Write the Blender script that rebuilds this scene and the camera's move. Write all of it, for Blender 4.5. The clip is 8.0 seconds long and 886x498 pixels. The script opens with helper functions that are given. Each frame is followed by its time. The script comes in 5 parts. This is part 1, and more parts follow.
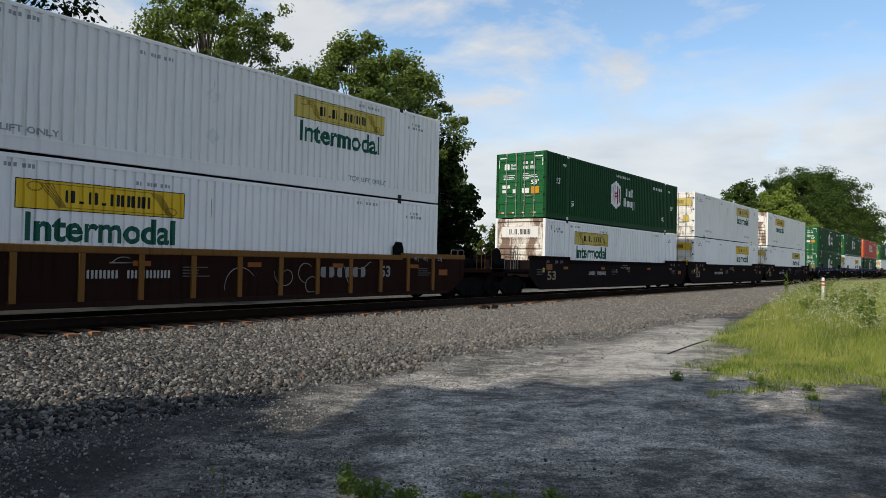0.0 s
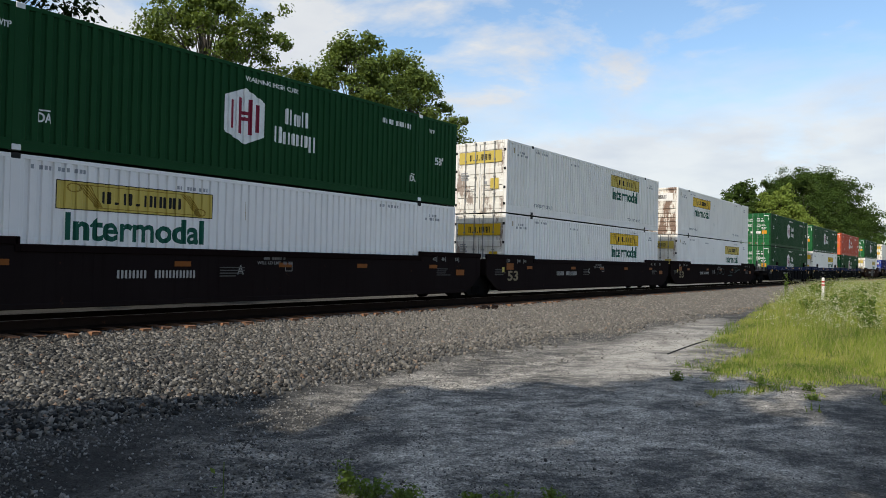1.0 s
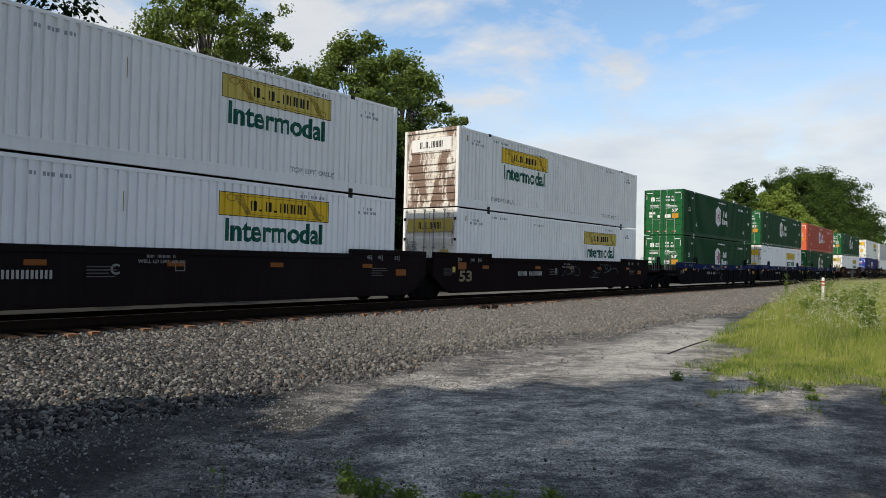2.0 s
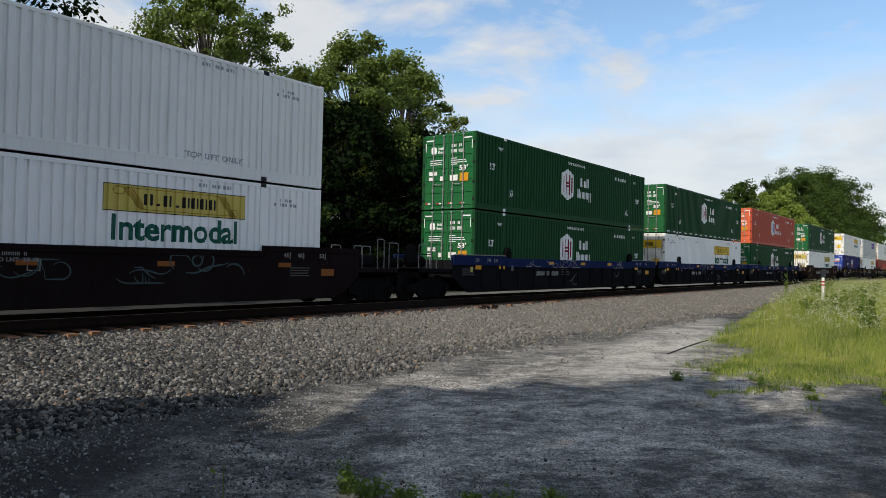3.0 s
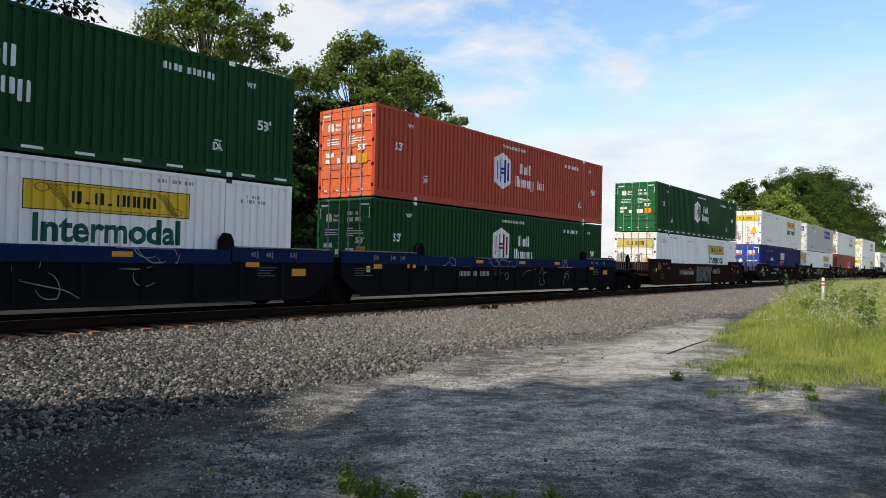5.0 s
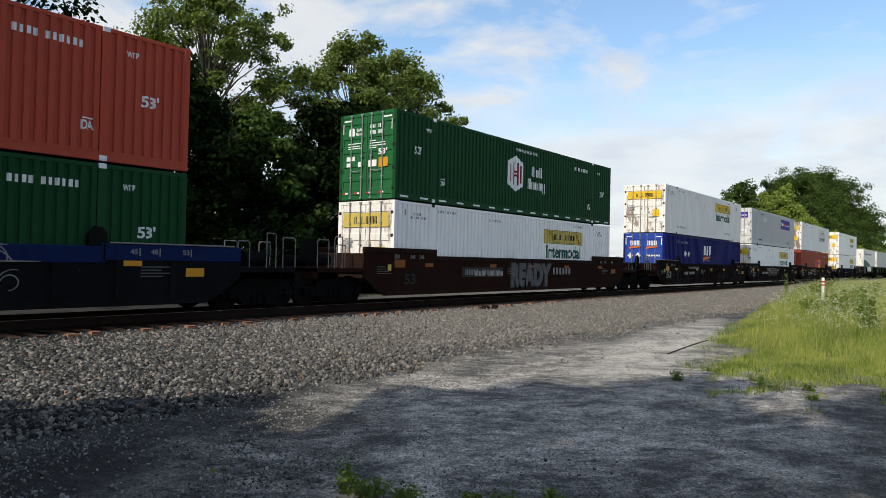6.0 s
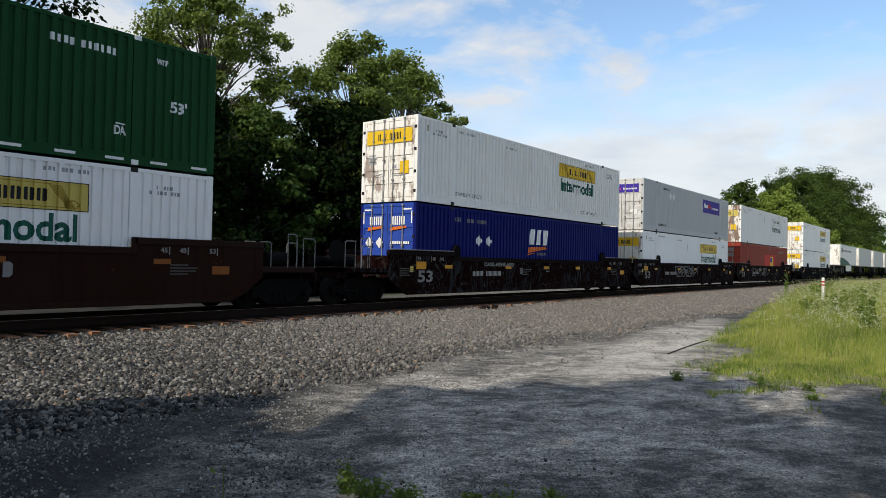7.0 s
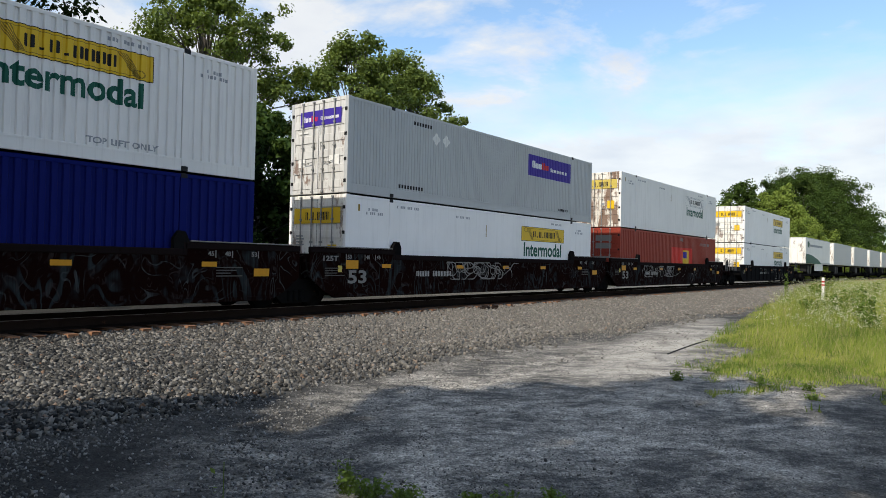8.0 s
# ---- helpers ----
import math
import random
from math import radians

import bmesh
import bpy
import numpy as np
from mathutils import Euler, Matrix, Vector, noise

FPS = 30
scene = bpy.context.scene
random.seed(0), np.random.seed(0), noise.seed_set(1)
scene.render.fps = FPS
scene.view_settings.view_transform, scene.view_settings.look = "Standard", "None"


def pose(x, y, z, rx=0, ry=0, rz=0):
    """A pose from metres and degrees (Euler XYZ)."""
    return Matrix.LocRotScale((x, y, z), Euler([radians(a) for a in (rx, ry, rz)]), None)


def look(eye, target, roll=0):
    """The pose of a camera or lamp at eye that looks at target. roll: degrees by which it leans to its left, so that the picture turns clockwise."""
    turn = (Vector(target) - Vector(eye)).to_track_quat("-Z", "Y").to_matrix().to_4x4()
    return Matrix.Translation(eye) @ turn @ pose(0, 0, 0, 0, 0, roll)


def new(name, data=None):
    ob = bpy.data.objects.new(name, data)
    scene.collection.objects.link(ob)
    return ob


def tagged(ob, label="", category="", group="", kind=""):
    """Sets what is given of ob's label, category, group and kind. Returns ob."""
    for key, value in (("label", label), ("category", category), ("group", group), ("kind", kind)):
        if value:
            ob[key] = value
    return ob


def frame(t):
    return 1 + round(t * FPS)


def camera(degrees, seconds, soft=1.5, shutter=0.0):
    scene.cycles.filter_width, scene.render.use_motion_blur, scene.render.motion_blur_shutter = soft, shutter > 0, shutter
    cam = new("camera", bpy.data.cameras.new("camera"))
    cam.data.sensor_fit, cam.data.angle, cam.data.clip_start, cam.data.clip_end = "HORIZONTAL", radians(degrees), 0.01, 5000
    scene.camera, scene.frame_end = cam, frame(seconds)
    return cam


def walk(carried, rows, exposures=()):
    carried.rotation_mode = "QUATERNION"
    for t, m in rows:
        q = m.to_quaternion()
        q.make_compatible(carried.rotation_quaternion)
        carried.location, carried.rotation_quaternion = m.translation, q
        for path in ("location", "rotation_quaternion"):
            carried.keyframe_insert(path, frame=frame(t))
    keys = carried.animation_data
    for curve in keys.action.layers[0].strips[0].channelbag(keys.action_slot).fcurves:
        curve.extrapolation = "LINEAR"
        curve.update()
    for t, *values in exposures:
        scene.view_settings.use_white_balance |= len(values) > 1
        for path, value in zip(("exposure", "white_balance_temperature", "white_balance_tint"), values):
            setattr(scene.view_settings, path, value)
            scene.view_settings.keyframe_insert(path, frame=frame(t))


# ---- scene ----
# ---------------- camera ----------------
EYE = Vector((0.0, 0.0, 1.77))
YAW, TILT, ROLL = radians(38.184), radians(0.967), 1.258
AIM = EYE + Vector((math.cos(TILT) * math.cos(YAW), math.cos(TILT) * math.sin(YAW), math.sin(TILT)))
cam = camera(65.70, 8.0, soft=0.85)
walk(cam, [(0.0, look(EYE, AIM, ROLL)), (8.0, look(EYE, AIM, ROLL))],
     [(0.0, 0.05), (0.5, 0.07), (1.0, 0.14), (1.5, 0.10), (3.0, 0.07), (3.5, 0.16), (4.0, 0.24), (4.5, 0.36), (6.0, 0.2), (6.5, 0.24), (7.0, 0.16), (7.5, 0.18), (8.0, 0.32)])

# ---------------- plan, in metres ----------------
TRACK_Y = 16.11          # centre line of the track, which runs along x
RAIL_Z = 0.37            # top of the rails
ROAD_Z = -0.15           # gravel yard in the foreground
DECK_Z = 0.80            # underside of the lower containers
BOX_L, BOX_W, BOX_H = 16.154, 2.59, 2.895
# how far the train has gone, second by second
TRAVEL = [(0.0, 0.0), (0.5, 11.30), (1.0, 22.60), (1.5, 33.93), (2.0, 45.25), (2.5, 56.57), (3.0, 67.86), (3.5, 79.13), (4.0, 90.40),
          (4.3, 97.19), (4.4, 99.43), (4.5, 100.87), (4.6, 103.10), (5.0, 112.10), (5.5, 123.35), (6.0, 134.60), (6.5, 145.91), (7.0, 157.35), (7.5, 168.62), (8.0, 179.96)]

# ---------------- world, sun ----------------
SUN_EL, SUN_AZ = radians(42), radians(178.0)      # azimuth from +x towards +y
world = bpy.data.worlds.new("sky")
scene.world = world
world.use_nodes = True


def sky_nodes(nt):
    N, K = nt.nodes, nt.links
    N.clear()
    out, bg, sky = N.new("ShaderNodeOutputWorld"), N.new("ShaderNodeBackground"), N.new("ShaderNodeTexSky")
    sky.sky_type, sky.sun_disc = "NISHITA", False
    sky.sun_elevation, sky.sun_rotation = SUN_EL, radians(90) - SUN_AZ
    sky.air_density, sky.dust_density, sky.ozone_density = 1.0, 1.2, 1.5
    co, sep = N.new("ShaderNodeTexCoord"), N.new("ShaderNodeSeparateXYZ")
    K.new(co.outputs["Generated"], sep.inputs[0])
    add = N.new("ShaderNodeMath"); add.operation = "ADD"; add.inputs[1].default_value = 0.16
    mx = N.new("ShaderNodeMath"); mx.operation = "MAXIMUM"; mx.inputs[1].default_value = 0.0
    K.new(sep.outputs["Z"], mx.inputs[0]); K.new(mx.outputs[0], add.inputs[0])
    dx = N.new("ShaderNodeMath"); dx.operation = "DIVIDE"
    dy = N.new("ShaderNodeMath"); dy.operation = "DIVIDE"
    K.new(sep.outputs["X"], dx.inputs[0]); K.new(add.outputs[0], dx.inputs[1])
    K.new(sep.outputs["Y"], dy.inputs[0]); K.new(add.outputs[0], dy.inputs[1])
    com = N.new("ShaderNodeCombineXYZ")
    K.new(dx.outputs[0], com.inputs[0]); K.new(dy.outputs[0], com.inputs[1])
    mp = N.new("ShaderNodeMapping")
    mp.inputs["Scale"].default_value, mp.inputs["Rotation"].default_value = (1.0, 1.0, 1.0), (0, 0, radians(20))
    mp.inputs["Location"].default_value = CLOUD_SHIFT
    K.new(com.outputs[0], mp.inputs[0])
    big = N.new("ShaderNodeTexNoise")
    big.inputs["Scale"].default_value, big.inputs["Detail"].default_value, big.inputs["Roughness"].default_value = 1.5, 9, 0.6
    big.inputs["Distortion"].default_value = 0.25
    K.new(mp.outputs[0], big.inputs["Vector"])
    ramp = N.new("ShaderNodeValToRGB")
    ramp.color_ramp.elements[0].position, ramp.color_ramp.elements[1].position = 0.46, 0.60
    # the clouds thicken towards the wood
    bank = N.new("ShaderNodeVectorMath"); bank.operation = "DOT_PRODUCT"
    bank.inputs[1].default_value = (-0.074, 0.094, 0.0)
    K.new(co.outputs["Generated"], bank.inputs[0])
    thick = N.new("ShaderNodeMath"); thick.operation = "ADD"
    K.new(big.outputs["Fac"], thick.inputs[0]); K.new(bank.outputs["Value"], thick.inputs[1])
    K.new(thick.outputs[0], ramp.inputs[0])
    # more veil towards the horizon
    veil = N.new("ShaderNodeMapRange")
    veil.inputs["From Min"].default_value, veil.inputs["From Max"].default_value = 0.0, 0.13
    veil.inputs["To Min"].default_value, veil.inputs["To Max"].default_value = 0.95, 0.0
    off = N.new("ShaderNodeMath"); off.operation = "MULTIPLY_ADD"
    off.inputs[1].default_value = -0.32
    K.new(big.outputs["Fac"], off.inputs[0]); K.new(sep.outputs["Z"], off.inputs[2])
    K.new(off.outputs[0], veil.inputs["Value"])
    mxf = N.new("ShaderNodeMath"); mxf.operation = "MAXIMUM"
    K.new(ramp.outputs["Color"], mxf.inputs[0]); K.new(veil.outputs[0], mxf.inputs[1])
    fac = N.new("ShaderNodeMath"); fac.operation = "MULTIPLY"; fac.inputs[1].default_value = 0.92
    K.new(mxf.outputs[0], fac.inputs[0])
    tone = N.new("ShaderNodeTexNoise")
    tone.inputs["Scale"].default_value, tone.inputs["Detail"].default_value = 2.6, 5
    K.new(mp.outputs[0], tone.inputs["Vector"])
    shade = N.new("ShaderNodeValToRGB")
    shade.color_ramp.elements[0].position, shade.color_ramp.elements[1].position = 0.3, 0.62
    shade.color_ramp.elements[0].color, shade.color_ramp.elements[1].color = (*[c * CLOUD for c in (0.80, 0.83, 0.89)], 1), (*[c * CLOUD for c in (0.97, 0.985, 0.99)], 1)
    K.new(tone.outputs["Fac"], shade.inputs[0])
    tint = N.new("ShaderNodeMix"); tint.data_type, tint.blend_type = "RGBA", "MULTIPLY"
    tint.inputs["Factor"].default_value, tint.inputs["B"].default_value = 1.0, (1.38, 1.48, 1.48, 1)
    K.new(sky.outputs[0], tint.inputs["A"])
    mixc = N.new("ShaderNodeMix"); mixc.data_type = "RGBA"
    K.new(fac.outputs[0], mixc.inputs["Factor"]); K.new(tint.outputs["Result"], mixc.inputs["A"]); K.new(shade.outputs[0], mixc.inputs["B"])
    K.new(mixc.outputs["Result"], bg.inputs["Color"])
    bg.inputs["Strength"].default_value = SKY
    K.new(bg.outputs[0], out.inputs[0])


SKY, CLOUD, CLOUD_SHIFT = 0.125, 6.1, (3.1, 1.4, 0.0)
sky_nodes(world.node_tree)
sun = new("sun", bpy.data.lights.new("sun", "SUN"))
sun.data.energy, sun.data.angle, sun.data.color = 3.6, radians(0.53), (1.0, 0.93, 0.82)
SUN_WAY = Vector((math.cos(SUN_EL) * math.cos(SUN_AZ), math.cos(SUN_EL) * math.sin(SUN_AZ), math.sin(SUN_EL)))
sun.matrix_world = look(SUN_WAY * 60, (0, 0, 0))


# ---------------- materials ----------------
class Nodes:
    """A small writer of node materials."""

    def __init__(self, name, rough=0.6, metal=0.0, spec=0.5):
        self.m = bpy.data.materials.new(name)
        self.m.use_nodes = True
        self.t = self.m.node_tree
        self.b = self.t.nodes["Principled BSDF"]
        self.b.inputs["Roughness"].default_value, self.b.inputs["Metallic"].default_value = rough, metal
        self.b.inputs["Specular IOR Level"].default_value = spec

    def n(self, kind, **k):
        x = self.t.nodes.new("ShaderNode" + kind)
        for a, v in k.items():
            x.inputs[a.replace("_", " ")].default_value = v
        return x

    def l(self, a, b):
        self.t.links.new(a, b)

    def coord(self, scale=(1, 1, 1), space="Object"):
        c, m = self.n("TexCoord"), self.n("Mapping")
        m.inputs["Scale"].default_value = scale
        self.l(c.outputs[space], m.inputs[0])
        return m.outputs[0]

    def noise(self, scale, detail=4, rough=0.6, at=None, distort=0.0):
        x = self.n("TexNoise", Scale=scale, Detail=detail, Roughness=rough, Distortion=distort)
        if at is not None:
            self.l(at, x.inputs["Vector"])
        return x.outputs["Fac"]

    def ramp(self, fac, stops):
        r = self.n("ValToRGB")
        e = r.color_ramp.elements
        while len(e) < len(stops):
            e.new(0.5)
        for i, (p, c) in enumerate(stops):
            e[i].position = p
            e[i].color = (c, c, c, 1) if isinstance(c, (int, float)) else (*c, 1)
        self.l(fac, r.inputs[0])
        return r.outputs["Color"]

    def mix(self, fac, a, b, blend="MIX"):
        x = self.n("Mix")
        x.data_type, x.blend_type = "RGBA", blend
        for s, v in (("Factor", fac), ("A", a), ("B", b)):
            if isinstance(v, (int, float)):
                x.inputs[s].default_value = v if s == "Factor" else (v, v, v, 1)
            elif isinstance(v, tuple):
                x.inputs[s].default_value = (*v, 1)
            else:
                self.l(v, x.inputs[s])
        return x.outputs["Result"]

    def math(self, op, a, b=0.0):
        x = self.n("Math")
        x.operation = op
        for i, v in enumerate((a, b)):
            if isinstance(v, (int, float)):
                x.inputs[i].default_value = v
            else:
                self.l(v, x.inputs[i])
        return x.outputs[0]

    def bump(self, height, strength=0.3, dist=0.02):
        x = self.n("Bump", Strength=strength, Distance=dist)
        self.l(height, x.inputs["Height"])
        self.l(x.outputs[0], self.b.inputs["Normal"])

    def color(self, c):
        if isinstance(c, tuple):
            self.b.inputs["Base Color"].default_value = (*c, 1)
        else:
            self.l(c, self.b.inputs["Base Color"])
        return self


def painted(name, rgb, rough=0.42, dirt=0.35, rust=0.25, streak=(0.25, 0.22, 0.18), patch=1.0, spec=0.22, rust_from=0.66, rust_grain=(1, 1, 1)):
    """Painted steel with a slight fade, run-down streaks of dirt and small rust spots."""
    k = Nodes(name, rough, 0.0, spec)
    at = k.coord()
    runs = k.noise(1.0, 5, 0.7, k.coord((7, 7, 0.35)))
    blot = k.noise(0.55 * patch, 5, 0.6, at)
    rnd = k.n("ObjectInfo").outputs["Random"]
    fade = k.mix(blot, tuple(c * 0.86 for c in rgb), tuple(min(1, c * 1.1 + 0.008) for c in rgb))
    fade = k.mix(k.math("MULTIPLY", rnd, 0.16), fade, tuple(min(1, c * 0.8 + 0.03) for c in rgb))
    grime = k.math("MULTIPLY", k.ramp(runs, [(0.52, 0.0), (0.74, 1.0)]), dirt)
    col = k.mix(grime, fade, streak)
    spots = k.noise(3.1, 6, 0.72, k.coord(rust_grain))
    col = k.mix(k.math("MULTIPLY", k.ramp(spots, [(rust_from, 0.0), (rust_from + 0.07, 1.0)]), rust), col, (0.13, 0.055, 0.025))
    k.color(col)
    k.l(k.math("ADD", k.math("MULTIPLY", blot, 0.22), rough - 0.1), k.b.inputs["Roughness"])
    k.bump(k.noise(14, 3, 0.5, at), 0.08, 0.01)
    return k.m


def plain(name, rgb, rough=0.6, metal=0.0, vary=0.2):
    k = Nodes(name, rough, metal, 0.2)
    k.color(k.mix(k.noise(9, 4, 0.6, k.coord()), tuple(c * (1 - vary) for c in rgb), tuple(min(1, c * (1 + vary)) for c in rgb)))
    return k.m


def leafy(name, dark, light, shine=0.4):
    """Leaves: colour varies leaf by leaf; light passes through."""
    k = Nodes(name, 0.55, 0, shine * 0.6)
    rnd = k.n("NewGeometry").outputs["Random Per Island"]
    big = k.noise(0.35, 3, 0.6, k.coord())
    f = k.math("ADD", k.math("MULTIPLY", rnd, 0.6), k.math("MULTIPLY", big, 0.5))
    col = k.mix(f, dark, light)
    k.color(col)
    tr = k.n("BsdfTranslucent")
    k.l(k.mix(0.5, col, (light[0] * 1.3, light[1] * 1.2, light[2] * 0.5)), tr.inputs["Color"])
    add = k.n("MixShader", Fac=0.3)
    k.l(k.b.outputs[0], add.inputs[1]); k.l(tr.outputs[0], add.inputs[2])
    k.l(add.outputs[0], k.t.nodes["Material Output"].inputs["Surface"])
    return k.m


MAT = {
    "white": painted("white container paint", (0.85, 0.83, 0.80), 0.45, 0.16, 0.10),
    "old_white": painted("aged white container paint", (0.81, 0.785, 0.74), 0.5, 0.26, 0.28),
    "white_end": painted("stained white end paint", (0.78, 0.76, 0.70), 0.5, 0.5, 0.7, (0.42, 0.27, 0.14), 1.6, rust_from=0.53, rust_grain=(0.5, 0.5, 0.22)),
    "rusty_end": painted("rust-streaked white end paint", (0.74, 0.70, 0.62), 0.6, 0.6, 0.85, (0.36, 0.2, 0.09), 1.6, rust_from=0.46, rust_grain=(0.5, 0.6, 0.15)),
    # coloured and grey boxes: brighter copies on the doors put sunlight into the paint
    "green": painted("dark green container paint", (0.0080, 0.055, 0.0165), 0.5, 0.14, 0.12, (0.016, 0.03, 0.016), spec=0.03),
    "green_end": painted("green door paint lightened for sun", (0.012, 0.11, 0.032), 0.5, 0.35, 0.35, (0.03, 0.045, 0.02), spec=0.1),
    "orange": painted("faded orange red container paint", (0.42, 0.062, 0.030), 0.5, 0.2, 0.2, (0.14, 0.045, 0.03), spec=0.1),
    "orange_end": painted("orange door paint lightened for sun", (0.62, 0.12, 0.04), 0.5, 0.2, 0.2, (0.3, 0.1, 0.05)),
    "red": painted("brick red container paint", (0.27, 0.042, 0.025), 0.5, 0.25, 0.2, (0.12, 0.04, 0.03), spec=0.1),
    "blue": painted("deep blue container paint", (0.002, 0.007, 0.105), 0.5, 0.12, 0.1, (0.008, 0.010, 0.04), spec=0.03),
    "blue_end": painted("blue door paint lightened for sun", (0.02, 0.06, 0.33), 0.4, 0.2, 0.2, (0.05, 0.06, 0.12)),
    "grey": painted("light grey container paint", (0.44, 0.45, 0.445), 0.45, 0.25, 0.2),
    "grey_end": painted("dirty grey door paint lightened for sun", (0.58, 0.57, 0.54), 0.5, 0.6, 0.8, (0.12, 0.09, 0.06), 1.6, rust_from=0.57, rust_grain=(0.5, 0.5, 0.3)),
    "steel": plain("galvanised rod", (0.26, 0.26, 0.25), 0.6, 0.2),
    "black": plain("black fitting", (0.012, 0.012, 0.012), 0.6),
    "seal": plain("dark rubber seal", (0.02, 0.02, 0.02), 0.8),
    "yellow": painted("yellow sign paint", (0.72, 0.46, 0.015), 0.45, 0.1, 0.06),
    "pale_yellow": painted("faded yellow sign paint", (0.56, 0.43, 0.09), 0.5, 0.25, 0.08),
    "ink": plain("black lettering", (0.012, 0.012, 0.013), 0.6),
    "scroll": plain("dark yellow scroll drawing", (0.26, 0.17, 0.02), 0.6),
    "grey_ink": plain("faded grey lettering", (0.30, 0.31, 0.32), 0.6),
    "teal": plain("dark green lettering", (0.006, 0.085, 0.055), 0.55),
    "pale": plain("white lettering", (0.74, 0.74, 0.72), 0.55),
    "dim_pale": plain("worn white lettering", (0.20, 0.19, 0.18), 0.7),
    "maroon": plain("maroon emblem paint", (0.22, 0.012, 0.035), 0.5),
    "purple": plain("purple sign paint", (0.045, 0.025, 0.26), 0.5),
    "logo_red": plain("red emblem paint", (0.55, 0.03, 0.02), 0.5),
    "logo_orange": plain("orange emblem paint", (0.62, 0.14, 0.02), 0.5),
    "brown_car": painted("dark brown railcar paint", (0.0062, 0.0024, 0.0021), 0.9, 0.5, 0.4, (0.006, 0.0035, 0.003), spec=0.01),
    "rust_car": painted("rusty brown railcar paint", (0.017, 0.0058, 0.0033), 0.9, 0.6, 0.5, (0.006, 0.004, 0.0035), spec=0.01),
    "ochre_car": painted("worn ochre railcar trim", (0.16, 0.072, 0.014), 0.7, 0.7, 0.9, (0.05, 0.025, 0.012), 2.0, spec=0.1),
    "blue_car": painted("navy railcar paint", (0.0045, 0.013, 0.060), 0.8, 0.4, 0.5, (0.007, 0.008, 0.014), spec=0.02),
    "dark_car": painted("near-black railcar paint", (0.0022, 0.0022, 0.0028), 0.95, 0.4, 0.3, (0.005, 0.0045, 0.0045), spec=0.01),
    "reflect": plain("dull orange reflective tape", (0.20, 0.062, 0.008), 0.6),
    "bright_reflect": plain("orange-yellow reflective tape", (0.55, 0.25, 0.012), 0.5),
    "gold": plain("dull gold lettering", (0.20, 0.16, 0.10), 0.7),
    "faint": plain("faint grey print", (0.085, 0.08, 0.075), 0.7),
    # colour far below real iron, so the undergear carries its deep shade
    "iron": painted("grimy cast iron darkened for shade", (0.0020, 0.0018, 0.0017), 0.95, 0.3, 0.3, (0.004, 0.003, 0.0028), spec=0.01),
    "tread": plain("worn wheel tread", (0.25, 0.24, 0.23), 0.35, 0.9),
    "sticker": plain("white sticker", (0.7, 0.69, 0.65), 0.5),
    "red_tape": plain("red reflective tape", (0.45, 0.03, 0.02), 0.5),
}



def sprayed(name, rgb):
    """Railcar paint under years of faded, overlapping spray-can loops and runs."""
    k = Nodes(name, 0.9, 0.0, 0.01)
    col = k.mix(k.noise(0.8, 5, 0.65, k.coord()), tuple(c * 0.6 for c in rgb), tuple(c * 1.5 for c in rgb))
    for scale, turns, squash, tint, thick, amount in ((1.1, 9.0, (1.0, 1.0, 0.8), (0.070, 0.078, 0.078), 0.10, 0.75), (0.8, 7.0, (1.5, 1.0, 0.55), (0.030, 0.040, 0.042), 0.20, 0.8), (2.1, 6.0, (0.9, 1.0, 0.7), (0.045, 0.036, 0.034), 0.14, 0.6)):
        at = k.coord(squash)
        field = k.noise(scale, 1.5, 0.5, at, 0.9)
        ring = k.math("ABSOLUTE", k.math("SUBTRACT", k.math("FRACT", k.math("MULTIPLY", field, turns)), 0.5))
        line = k.ramp(ring, [(0.0, 1.0), (thick * 0.6, 0.8), (thick, 0.0)])
        patchy = k.ramp(k.noise(1.3 * scale, 3, 0.6, k.coord((0.8, 1, 1.1))), [(0.46, 0.0), (0.60, 1.0)])
        runs = k.ramp(k.noise(1.0, 4, 0.6, k.coord((16, 1, 0.6))), [(0.35, 0.25), (0.6, 1.0)])
        col = k.mix(k.math("MULTIPLY", k.math("MULTIPLY", line, patchy), k.math("MULTIPLY", runs, amount)), col, tint)
    k.color(col)
    k.bump(k.noise(14, 3, 0.5, k.coord()), 0.08, 0.01)
    return k.m


MAT["sprayed_brown"] = sprayed("brown railcar paint under faded graffiti", (0.0075, 0.0026, 0.0022))
k = Nodes("silver spray paint", 0.8, 0.0, 0.05)
band = k.noise(1.0, 4, 0.6, k.coord((0.6, 1, 9)))
k.color(k.mix(band, (0.055, 0.055, 0.056), (0.15, 0.148, 0.145)))
MAT["silver_spray"] = k.m
MAT["teal_spray"] = plain("faded teal spray paint", (0.040, 0.062, 0.066), 0.8, 0.0, 0.5)
MAT["car_white"] = plain("white railcar lettering", (0.34, 0.33, 0.31), 0.7)
MAT["grab"] = plain("worn white grab rail", (0.16, 0.155, 0.15), 0.6)

